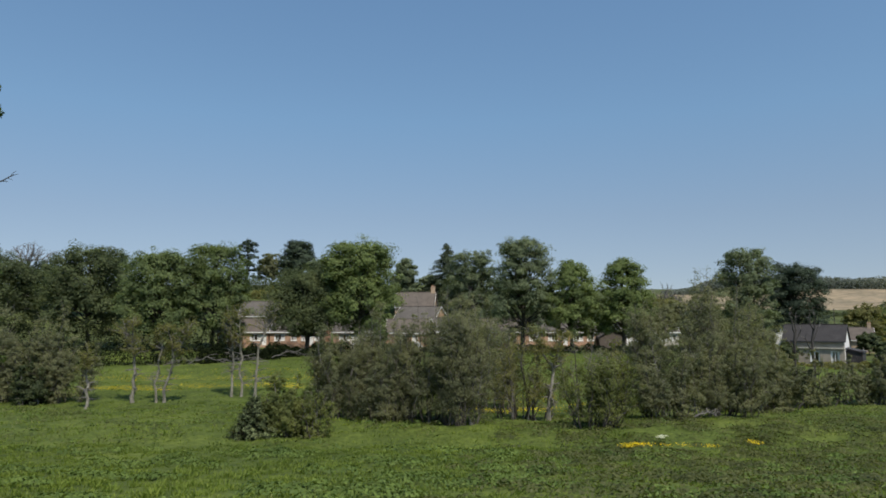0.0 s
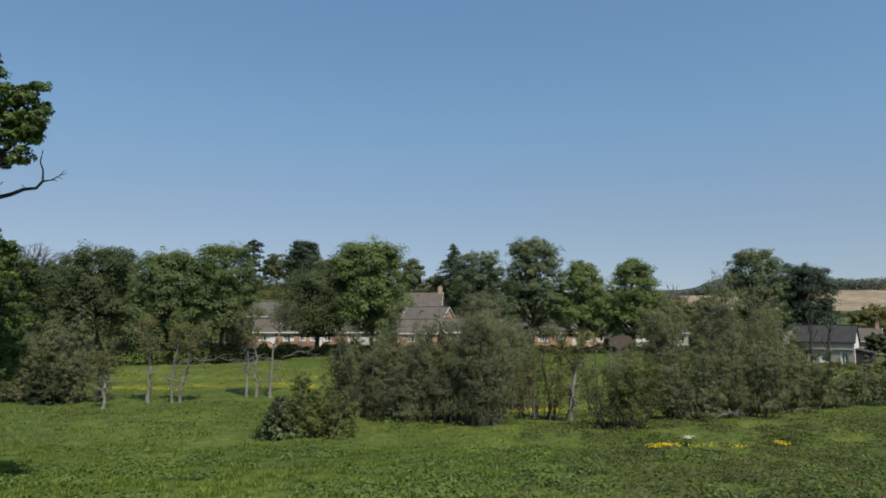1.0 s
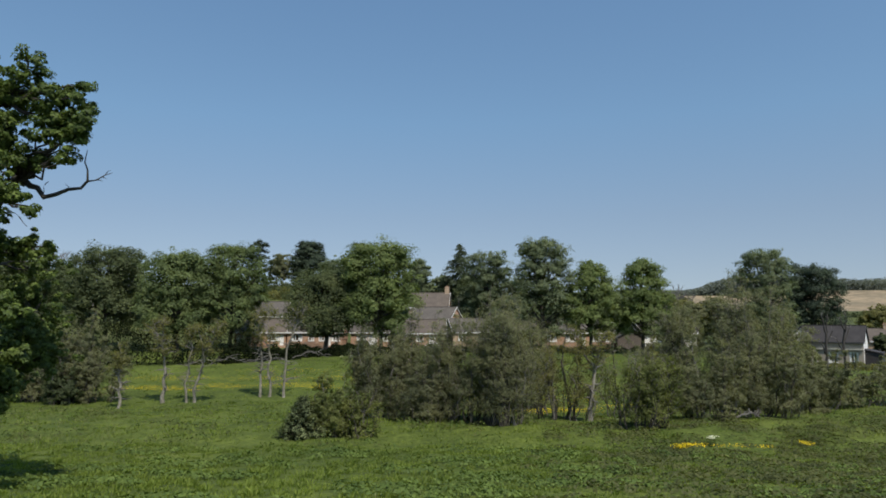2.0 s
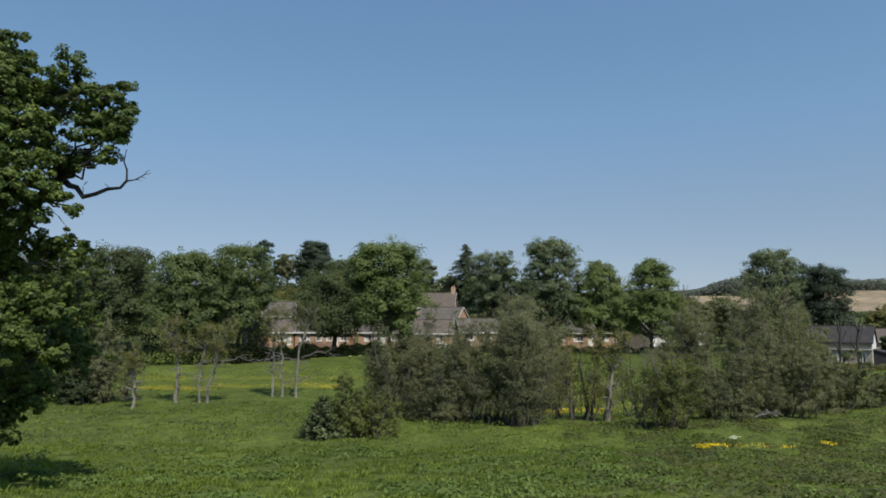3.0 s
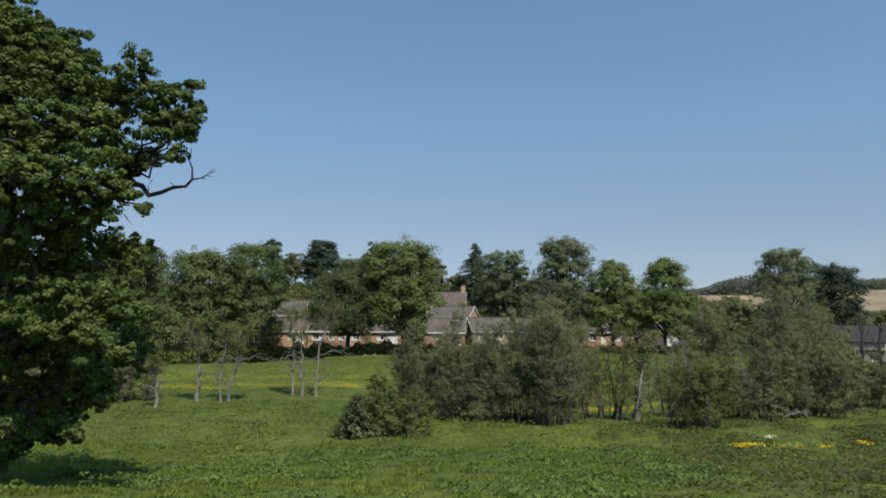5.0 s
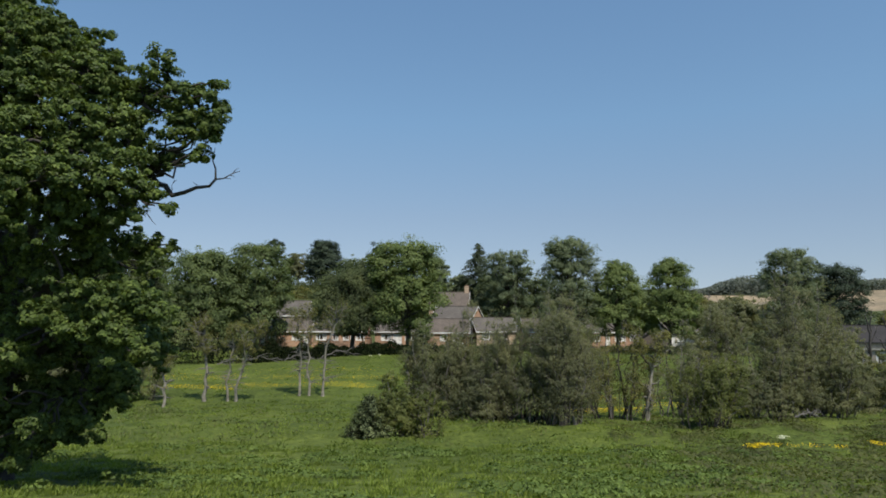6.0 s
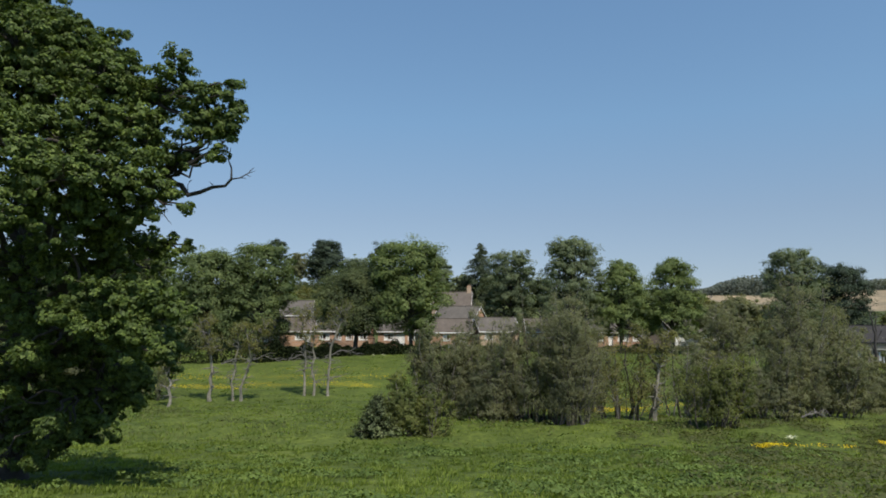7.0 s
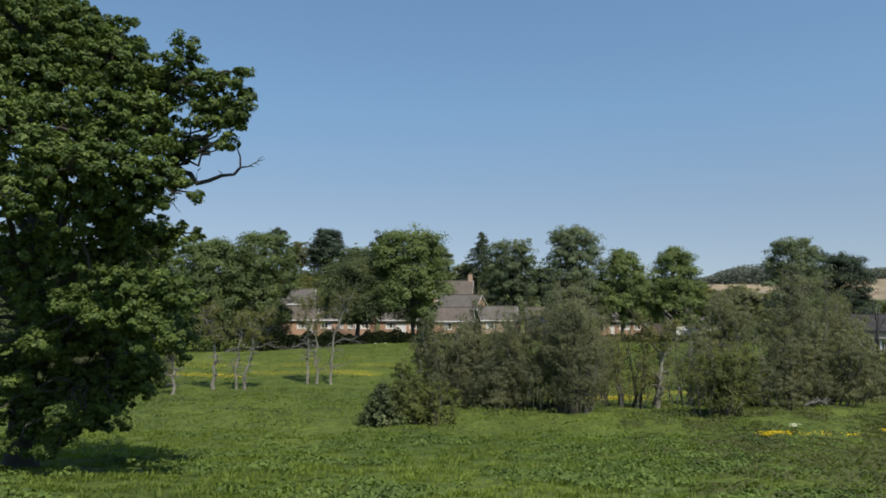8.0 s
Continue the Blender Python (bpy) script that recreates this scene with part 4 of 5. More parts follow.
scrub("dark_bush", -11.0, 48.5, 6.0, 1.5, 1.3, HAWTHORN_LEAF, "dark green bush beside a pale-tipped one", 45, 26, 13, 12, 0.14, round_top=0.5, low=0.02)
scrub("elder_bush", -9.2, 48.9, 5.0, 1.8, 1.3, HAWTHORN_LEAF, "thin olive bush beside a dark green one", 50, 22, 13, 6, 0.13, round_top=0.4, low=0.02)
scrub("alder_thicket", -8.6, 58.8, 9.6, 3.1, 2.0, ALDER_LEAF, "dense brown-olive alder thicket", 54, 32, 17, 12, 0.14, group=ROW, low=0.05, round_top=0.3)
scrub("alder_thicket", -5.2, 60.2, 10.4, 3.0, 2.0, ALDER_LEAF, "dense brown-olive alder thicket", 64, 30, 17, 12, 0.14, group=ROW, low=0.05, round_top=0.25)
scrub("alder_thicket", -4.8, 55.9, 6.4, 3.0, 1.6, ALDER_LEAF, "low brown-olive alder thicket in the meadow", 44, 30, 16, 11, 0.13, group=ROW, low=0.03, round_top=0.35)
scrub("alder_thicket", -1.4, 56.0, 10.6, 2.9, 2.2, ALDER_LEAF, "dense brown-olive alder thicket", 69, 34, 17, 13, 0.13, group=ROW, low=0.1, round_top=0.25)
scrub("alder_thicket", 1.3, 54.3, 11.6, 2.6, 2.1, ALDER_LEAF, "dense brown-olive alder thicket with dark open stems", 55, 38, 17, 13, 0.13, group=ROW, low=0.06, round_top=0.15)
scrub("alder_tree", 4.6, 72.9, 12.6, 3.6, 2.4, ALDER_LEAF, "tall olive-brown alder beyond the thickets", 49, 28, 15, 12, 0.18, group=ROW, round_top=0.4, low=0.2)
scrub("alder_tree", 6.6, 57.6, 9.4, 3.5, 1.8, OLIVE_LEAF, "thin olive alder beside a pale-trunked one", 56, 22, 14, 7, 0.13, group=ROW, low=0.2)
scrub("hawthorn_bush", 10.9, 51.2, 8.0, 3.1, 1.7, HAWTHORN_LEAF, "yellow-green bush with dark open stems", 57, 30, 15, 9, 0.13, group=ROW, low=0.14, round_top=0.3)
scrub("alder_thicket", 5.4, 64.0, 7.8, 3.0, 1.8, OLIVE_LEAF, "thin olive alders with the meadow showing through", 68, 6, 11, 6, 0.14, group=ROW, low=0.3)
scrub("alder_thicket", 15.6, 63.0, 8.2, 2.2, 1.6, OLIVE_LEAF, "thin olive alders with the meadow showing through", 70, 16, 13, 8, 0.16, group=ROW, low=0.25)
scrub("alder_thicket", 12.6, 61.5, 9.6, 2.8, 1.8, ALDER_LEAF, "thin brown alders with the meadow showing through", 75, 12, 13, 7, 0.15, group=ROW, low=0.2)
scrub("alder_thicket", 18.2, 58.4, 8.2, 3.6, 2.4, ALDER_LEAF, "dense brown-olive alder thicket", 58, 30, 15, 12, 0.16, group=ROW, low=0.12)
scrub("alder_thicket", 23.8, 60.0, 9.0, 3.8, 2.4, ALDER_LEAF, "dense brown-olive alder thicket", 65, 30, 15, 12, 0.16, group=ROW, low=0.12)
scrub("alder_tree", 27.2, 71.0, 15.4, 3.9, 2.8, ALDER_LEAF, "tall brown-olive alder beside the stream", 59, 44, 18, 9, 0.19, group=ROW, round_top=0.35)
scrub("alder_tree", 22.0, 76.0, 12.4, 2.6, 2.2, ALDER_LEAF, "thin brown alder beside the stream", 60, 22, 15, 9, 0.2, group=ROW, round_top=0.35, low=0.2)
scrub("alder_tree", 32.4, 73.5, 12.8, 2.8, 2.2, ALDER_LEAF, "brown alder beside a tall one", 43, 24, 15, 10, 0.2, group=ROW, round_top=0.4)
scrub("alder_thicket", 29.5, 66.0, 7.8, 5.2, 2.2, ALDER_LEAF, "low brown thicket below tall alders", 61, 28, 14, 13, 0.2, group=ROW, low=0.03)
scrub("alder_thicket", 38.0, 75.0, 6.6, 5.2, 2.4, ALDER_LEAF, "low brown thicket on the stream bank", 62, 34, 13, 8, 0.23, group=ROW, low=0.03)
scrub("alder_thicket", 46.5, 77.0, 6.2, 6.0, 2.4, ALDER_LEAF, "low brown thicket on the stream bank", 63, 34, 13, 8, 0.23, group=ROW, low=0.03)
scrub("alder_thicket", 57.0, 80.0, 5.4, 6.0, 2.6, ALDER_LEAF, "low brown thicket on the stream bank", 67, 34, 13, 8, 0.25, group=ROW, low=0.03)


scrub("alder_thicket", 29.5, 104.0, 10.0, 5.0, 2.4, ALDER_LEAF, "thin grey-brown alders beyond the stream", 47, 20, 13, 9, 0.24, group=ROW)


def slender(x, y, top, seed, lean=0.0, r=0.12, fork=0.0, leaf_low=0.45, dense=1.0, kink=0.7):
    """A slender pale alder: a crooked stem that may fork, up-swept limbs, dead twigs low down, thin sprays of leaves above."""
    rng = np.random.default_rng(seed)
    base = gz(x, y)
    h = top - base
    t = thing("alder_sapling", pose(x, y, base), "slender pale-barked alder, thinly leaved", "tree", ROW)
    w, tw, pts, nrm = Wood(), Wood(), [], []

    def spray(c, cr, k):
        o = sphere_dirs(rng, k)
        pts.append(c + o * (cr * rng.uniform(0.2, 1.0, k) ** 0.5)[:, None])
        nrm.append(o * 0.6 + np.array([0, -0.1, 0.5]))

    def limb(st, r0, s0, count):
        n = len(st)
        for j in range(count):
            s = rng.uniform(s0, 0.98)
            p = np.array([np.interp(s, np.linspace(0, 1, n), st[:, q]) for q in range(3)])
            a = rng.uniform(0, 2 * math.pi)
            dead = p[2] < leaf_low * h
            ln = h * rng.uniform(0.1, 0.2) * (1.15 - 0.6 * s) * (0.8 if dead else 1.0)
            d = np.array([math.cos(a), math.sin(a), rng.uniform(-0.25, 0.5) if dead else rng.uniform(0.3, 1.2)])
            d /= np.linalg.norm(d)
            e = p + d * ln
            ll = curved(rng, p, e, 5, 0.05 * ln, 0.06)
            tw.tube(ll, np.linspace(r0 * 0.55, 0.016, 5), 4)
            for q in range(4):
                p2 = ll[1 + q % 4]
                e2 = p2 + (d * 0.5 + rng.normal(0, 0.6, 3)) * ln * 0.45
                tw.tube([p2, (p2 + e2) / 2 + rng.normal(0, 0.03, 3), e2], [0.022, 0.016, 0.008], 3)
                if not dead:
                    spray(e2, rng.uniform(0.18, 0.4), rng.poisson(24 * dense) + 1)
            if not dead:
                spray(e, rng.uniform(0.2, 0.4), rng.poisson(28 * dense) + 1)

    st = curved(rng, (0, 0, -0.2), (lean, rng.normal(0, 0.3), h * 0.93), 12, 0, 0)
    st[:, 0] = lean * np.linspace(0, 1, 12) ** 2
    st[2:, 0] += np.cumsum(rng.normal(0, kink * 0.16, 10))
    st[1:, :2] += rng.normal(0, kink * 0.13, (11, 2))
    w.tube(st, np.concatenate([[r * 1.7], np.linspace(r * 1.25, 0.03, 11)]), 7)
    limb(st, r, 0.16, 30)
    if fork:
        p = st[6]
        f = curved(rng, p, p + np.array([fork, 0.2, h * 0.4]), 7, 0, 0.08)
        w.tube(f, np.linspace(r * 0.8, 0.025, 7), 6)
        limb(f, r * 0.7, 0.25, 9)
    w.make("trunk", PALE_BARK, t)
    tagged(tw.make("branchwork", GREY_TWIG, t), kind="stuff")
    leaves_mesh("crown", rng, np.concatenate(pts), np.concatenate(nrm), 0.13, OLIVE_LEAF, t, 0.4, 0.7, small=True)
    return t


slender(-36.7, 73.4, 7.4, 79, -0.2, 0.13, kink=0.6)
slender(-34.3, 79.0, 10.2, 71, -0.3, 0.17, fork=-1.5)
slender(-31.9, 79.5, 9.0, 72, 0.7, 0.11)
slender(-30.9, 79.2, 9.4, 73, 2.2, 0.13, fork=-0.8)
slender(-24.9, 84.0, 11.6, 74, -0.9, 0.12, leaf_low=0.52)
slender(-23.8, 84.2, 11.0, 75, 0.0, 0.12, leaf_low=0.52)
slender(-22.1, 84.0, 11.8, 76, 1.3, 0.13, fork=2.0, leaf_low=0.6, dense=0.5)
slender(8.3, 56.4, 8.8, 81, 1.3, 0.15, kink=0.14, fork=-1.4, dense=0.8)


def dead_snag(x, y, top, seed, lean=0.0):
    """A dead standing stem with a few upward broken stubs."""
    rng = np.random.default_rng(seed)
    base = gz(x, y)
    h = top - base
    t = thing("dead_tree", pose(x, y, base), "dark dead stem with broken limbs above the thicket", "tree")
    w, tw = Wood(), Wood()
    st = curved(rng, (0, 0, -0.2), (lean, 0, h * 0.8), 9, 0, 0.12)
    w.tube(st, np.linspace(0.17, 0.12, 9), 7)
    for i, (d, f) in enumerate(((-0.7, 6), (0.75, 7), (0.15, 8), (-0.5, 8))):
        e = st[f] + np.array([d, rng.normal(0, 0.2), h * rng.uniform(0.14, 0.22)])
        w.tube(curved(rng, st[f], e, 5, -0.1, 0.06), np.linspace(0.1, 0.05, 5), 6)
        for q in range(3):
            tw.tube(curved(rng, e, e + np.array([rng.normal(0, 0.35), rng.normal(0, 0.3), rng.uniform(0.2, 0.8)]), 4, 0, 0.03), [0.03, 0.02, 0.014, 0.006], 4)
    w.make("trunk", DEAD_WOOD, t)
    tagged(tw.make("branchwork", GREY_TWIG, t), kind="stuff")


dead_snag(38.5, 77.3, 9.6, 77, -0.1)
dead_snag(40.6, 78.2, 9.9, 80, 0.3)


def telegraph_pole(x, y, h):
    """A wooden pole with a crossarm and insulators."""
    t = thing("telegraph_pole", pose(x, y, gz(x, y)), "weathered wooden telegraph pole in the tan field", "pole")
    w = Wood()
    w.tube(np.array([(0, 0, -0.5), (0, 0, h * 0.5), (0, 0, h)]), [0.17, 0.14, 0.11], 8)
    w.make("pole", DARK_STEM, t)
    bm = bmesh.new()
    box(bm, -0.9, 0.9, -0.2, -0.112, h - 0.7, h - 0.56)
    arm = part("crossarm", bm, DARK_STEM, t)
    for a in (-0.75, 0.0, 0.75):
        bm = bmesh.new()
        box(bm, a - 0.05, a + 0.05, -0.2, -0.112, h - 0.557, h - 0.4)
        part("insulator", bm, WHITE_PAINT, arm)


telegraph_pole(145.0, 262.0, 8.2)

# ---- houses ----
def wall_panel(bm, x0, x1, z0, z1, y0, y1, holes):
    """One wall with openings cut through it. holes: (x0, x1, z0, z1)."""
    xs = sorted({x0, x1, *[h[0] for h in holes], *[h[1] for h in holes]})
    zs = sorted({z0, z1, *[h[2] for h in holes], *[h[3] for h in holes]})
    corner = {}

    def at(i, k, y):
        if (i, k, y) not in corner:
            corner[(i, k, y)] = bm.verts.new((xs[i], y, zs[k]))
        return corner[(i, k, y)]

    def solid(i, k):
        if not (0 <= i < len(xs) - 1 and 0 <= k < len(zs) - 1):
            return False
        cx, cz = (xs[i] + xs[i + 1]) / 2, (zs[k] + zs[k + 1]) / 2
        return not any(h[0] < cx < h[1] and h[2] < cz < h[3] for h in holes)
    for i in range(len(xs) - 1):
        for k in range(len(zs) - 1):
            if not solid(i, k):
                continue
            bm.faces.new([at(*c, y0) for c in ((i, k), (i + 1, k), (i + 1, k + 1), (i, k + 1))])
            bm.faces.new([at(*c, y1) for c in ((i, k + 1), (i + 1, k + 1), (i + 1, k), (i, k))])
            for di, dk, p, q in ((-1, 0, (i, k + 1), (i, k)), (1, 0, (i + 1, k), (i + 1, k + 1)), (0, -1, (i, k), (i + 1, k)), (0, 1, (i + 1, k + 1), (i, k + 1))):
                if not solid(i + di, k + dk):
                    bm.faces.new((at(*q, y0), at(*p, y0), at(*p, y1), at(*q, y1)))


def window(parent, x0, x1, z0, z1, y, lights=2, frame_mat=WHITE_PAINT):
    f = bmesh.new()
    t = 0.13
    box(f, x0, x1, y, y + 0.08, z1 - t, z1), box(f, x0, x1, y, y + 0.08, z0, z0 + t)
    for i in range(lights + 1):
        c = x0 + (x1 - x0 - t) * i / lights
        box(f, c, c + t, y - 0.003, y + 0.083, z0 + t, z1 - t)
    w = part("window", f, frame_mat, parent, "white-framed window")
    p = bmesh.new()
    box(p, x0 + 0.02, x1 - 0.02, y + 0.03, y + 0.05, z0 + 0.02, z1 - 0.02)
    part("pane", p, GLASS, w).visible_shadow = False
    c = bmesh.new()
    k = max(2, int((x1 - x0) / 0.12))
    gap = 0.32 + 0.14 * math.sin(x0 * 7.1 + z0)
    for sx, wide in ((x0, gap), (x1, 0.55 - gap)):
        n = max(1, int(k * abs(wide)))
        for i in range(n):
            a = sx + (1 if sx == x0 else -1) * (i + 0.5) * (x1 - x0) / k
            box(c, a - 0.056, a + 0.056, y + 0.1 + 0.02 * (i % 2), y + 0.125 + 0.02 * (i % 2), z0, z1)
    part("curtain", c, CURTAIN, w)
    s = bmesh.new()
    box(s, x0 - 0.06, x1 + 0.06, y - 0.16, y - 0.004, z0 - 0.08, z0 - 0.004)
    part("sill", s, frame_mat, w)


def door(parent, x0, x1, z0, z1, y, mat):
    d = bmesh.new()
    box(d, x0 + 0.05, x1 - 0.05, y + 0.03, y + 0.08, z0, z1 - 0.05)
    o = part("door", d, mat, parent)
    f = bmesh.new()
    box(f, x0, x0 + 0.05, y, y + 0.1, z0, z1), box(f, x1 - 0.05, x1, y, y + 0.1, z0, z1), box(f, x0 + 0.05, x1 - 0.05, y, y + 0.1, z1 - 0.05, z1)
    part("door_frame", f, WHITE_PAINT, o)
    g = bmesh.new()
    leaves = max(1, round((x1 - x0) / 0.95))
    for i in range(leaves):
        a, b = x0 + (x1 - x0) * i / leaves, x0 + (x1 - x0) * (i + 1) / leaves
        box(g, a + 0.2, b - 0.2, y + 0.015, y + 0.028, z0 + (1.1 if leaves == 1 else 0.5), z1 - 0.25)
    part("door_glass", g, GLASS, o)


def house(name, x, y, base, length, depth, eave, ridge, wall, roof, label, turn=0.0, windows=(), doors=(), chimney=None, gable_mat=None, group="", eave_mat=WHITE_PAINT):
    """A gabled house: its front faces -y, its ridge runs along x; heights from its base. windows: (x, width, sill, height)."""
    t = thing(name, pose(x, y, base, 0, 0, turn), label, "house", group)
    hl = length / 2
    holes = [(a - w / 2, a + w / 2, s, s + hh) for a, w, s, hh in windows] + [(a - w / 2, a + w / 2, 0.0, hh) for a, w, hh, _ in doors]
    th = 0.3
    bm = bmesh.new()
    wall_panel(bm, -hl, hl, -1.5, eave, -depth / 2, -depth / 2 + th, holes)
    part("front_wall", bm, wall, t)
    bm = bmesh.new()
    box(bm, -hl, hl, depth / 2 - th, depth / 2, -1.5, eave)
    part("back_wall", bm, wall, t)
    for sx in (-1, 1):
        bm = bmesh.new()
        xa, xb = sorted((sx * hl, sx * (hl - th)))
        prof = [(-depth / 2 + th, -1.5), (depth / 2 - th, -1.5), (depth / 2 - th, eave), (0, ridge - 0.12), (-depth / 2 + th, eave)]
        v0 = [bm.verts.new((xa, a, b)) for a, b in prof]
        v1 = [bm.verts.new((xb, a, b)) for a, b in prof]
        bm.faces.new(v0), bm.faces.new(v1[::-1])
        for i in range(5):
            j = (i + 1) % 5
            bm.faces.new((v0[i], v1[i], v1[j], v0[j]))
        bmesh.ops.recalc_face_normals(bm, faces=bm.faces[:])
        part("gable_wall", bm, gable_mat or wall, t)
    over, rt = 0.3, 0.16
    slope = (ridge - eave) / (depth / 2)
    for sy in (-1, 1):
        bm = bmesh.new()
        e = depth / 2 + over
        prof = [(sy * e, eave - slope * over), (0, ridge), (0, ridge + rt), (sy * e, eave - slope * over + rt)]
        v0 = [bm.verts.new((-hl - 0.25, a, b)) for a, b in prof]
        v1 = [bm.verts.new((hl + 0.25, a, b)) for a, b in prof]
        bm.faces.new(v0), bm.faces.new(v1[::-1])
        for i in range(4):
            j = (i + 1) % 4
            bm.faces.new((v0[i], v1[i], v1[j], v0[j]))
        bmesh.ops.recalc_face_normals(bm, faces=bm.faces[:])
        r = part("roof_slope", bm, roof, t)
        g = bmesh.new()
        gy = sorted((sy * (e + 0.003), sy * (e + 0.1)))
        box(g, -hl - 0.25, hl + 0.25, gy[0], gy[1], eave - slope * over - 0.1, eave - slope * over + 0.1)
        part("fascia", g, eave_mat, r)
    for sx in (-1, 1):
        b = bmesh.new()
        for sy in (-1, 1):
            e = depth / 2 + over
            xa, xb = sorted((sx * (hl + 0.253), sx * (hl + 0.29)))
            ends = [(sy * e, eave - slope * over - 0.06), (sy * 0.004, ridge - 0.06), (sy * 0.004, ridge + 0.17), (sy * e, eave - slope * over + 0.17)]
            v0, v1 = [b.verts.new((xa, p, q)) for p, q in ends], [b.verts.new((xb, p, q)) for p, q in ends]
            b.faces.new(v0), b.faces.new(v1[::-1])
            for i in range(4):
                j = (i + 1) % 4
                b.faces.new((v0[i], v1[i], v1[j], v0[j]))
        bmesh.ops.recalc_face_normals(b, faces=b.faces[:])
        part("barge_board", b, eave_mat, t)
    bm = bmesh.new()
    k = int(length / 0.45)
    for i in range(k):
        a = -hl - 0.25 + (length + 0.5) * i / k
        box(bm, a + 0.01, a + (length + 0.5) / k - 0.01, -0.12, 0.12, ridge + rt - 0.02, ridge + rt + 0.09)
    part("ridge_tiles", bm, roof, t)
    if chimney is not None:
        bm = bmesh.new()
        cx, cy, cw, ct = chimney
        box(bm, cx - cw / 2, cx + cw / 2, cy - 0.35, cy + 0.35, eave, ct)
        box(bm, cx - cw / 2 - 0.06, cx + cw / 2 + 0.06, cy - 0.41, cy + 0.41, ct - 0.2, ct - 0.05)
        c = part("chimney", bm, wall, t)
        bm = bmesh.new()
        for px in (-0.22, 0.22):
            box(bm, cx + px - 0.11, cx + px + 0.11, cy - 0.11, cy + 0.11, ct + 0.002, ct + 0.35)
        part("chimney_pots", bm, BRICK_ORANGE, c)
    for a, w, s, hh in windows:
        window(t, a - w / 2, a + w / 2, s, s + hh, -depth / 2 + 0.08, max(2, round(w / 0.75)))
    for a, w, hh, m in doors:
        door(t, a - w / 2, a + w / 2, 0.0, hh, -depth / 2 + 0.08, m)
    return t


BUNG = "brick bungalows in a row"
G = 3.75
house("bungalow", -40.8, 148.2, G, 10.4, 8, 2.75, 5.25, BRICK_ORANGE, ROOF_BROWN, "orange brick bungalow with white windows and tiled roof", 0, [(-2.7, 1.9, 0.9, 1.3), (2.7, 2.4, 0.9, 1.3)], [(-4.4, 0.9, 2.1, WHITE_PAINT), (4.4, 0.9, 2.1, WHITE_PAINT)], None, None, BUNG)
house("bungalow", -29.7, 148.4, G, 11.2, 8, 2.75, 5.2, BRICK_ORANGE, ROOF_GREY, "orange brick bungalow behind a dark-trunked tree", 0, [(-3.6, 2.2, 0.9, 1.3), (-0.7, 1.2, 0.9, 1.3), (1.4, 1.2, 0.9, 1.3), (4.3, 1.8, 0.9, 1.3)], [(2.8, 0.95, 2.1, WHITE_PAINT)], None, None, BUNG)
house("bungalow", -17.9, 148.0, G, 8.8, 8, 2.75, 5.2, BRICK_ORANGE, ROOF_GREY, "orange brick bungalow with white glazed doors", 0, [(-2.1, 2.2, 0.9, 1.3), (2.7, 2.0, 0.9, 1.3)], [(0.1, 1.9, 2.1, WHITE_PAINT)], None, None, BUNG)
house("bungalow", -7.4, 150.5, G - 0.2, 8.6, 7, 2.75, 5.3, BRICK_ORANGE, ROOF_BROWN, "small bungalow with a brown tiled roof", 0, [(-1.0, 1.5, 0.9, 1.3), (1.6, 1.2, 0.9, 1.3)], [], None, None, BUNG)
house("bungalow", 2.0, 153.0, G, 8.8, 7, 2.75, 5.4, BRICK_BUFF, ROOF_GREY, "bungalow with a dark boarded gable", 14, [(-2.4, 1.8, 0.9, 1.3), (1.6, 1.4, 0.9, 1.3)], [], None, ROOF_DARK, BUNG)
house("bungalow", 12.2, 147.0, G, 8.6, 8, 2.75, 5.2, BRICK_ORANGE, ROOF_BROWN, "bungalow with white windows among trees", 0, [(-2.6, 1.4, 0.9, 1.3), (1.4, 2.4, 0.9, 1.3)], [(-0.9, 0.95, 2.1, WHITE_PAINT)], None, None, BUNG)
house("bungalow", 23.8, 147.0, G, 14.6, 8, 2.75, 5.1, BRICK_ORANGE, ROOF_GREY, "long bungalow with white windows among trees", 0, [(-5.4, 2.0, 0.9, 1.3), (-1.6, 2.0, 0.9, 1.3), (3.4, 2.2, 0.9, 1.3), (6.0, 1.4, 0.9, 1.3)], [(0.9, 0.95, 2.1, WHITE_PAINT)], None, None, BUNG)
house("bungalow", 42.0, 147.0, G, 11.2, 8, 2.75, 5.1, RENDER_WALL, ROOF_GREY, "pale rendered bungalow with a white porch", 0, [(-2.4, 2.2, 0.9, 1.3), (2.2, 2.0, 0.9, 1.3), (4.4, 1.2, 0.9, 1.3)], [(-4.4, 1.2, 2.1, WHITE_PAINT)], None, None, BUNG)


def timber_porch(x, y, z):
    """A light timber frame before a front door: four posts, rails and slats over."""
    t = thing("timber_porch", pose(x, y, z), "pale orange timber porch frame before a bungalow", "porch")
    for px in (-0.85, 0.85):
        for py in (-0.5, 0.5):
            b = bmesh.new()
            box(b, px - 0.06, px + 0.06, py - 0.06, py + 0.06, -0.6, 1.5)
            part("post", b, PALE_TIMBER, t)
    for py in (-0.5, 0.5):
        b = bmesh.new()
        box(b, -1.0, 1.0, py - 0.06, py + 0.06, 1.502, 1.64)
        part("rail", b, PALE_TIMBER, t)
    for i in range(7):
        b = bmesh.new()
        a = -0.9 + i * 0.3
        box(b, a - 0.03, a + 0.03, -0.65, 0.65, 1.642, 1.72)
        part("slat", b, PALE_TIMBER, t)


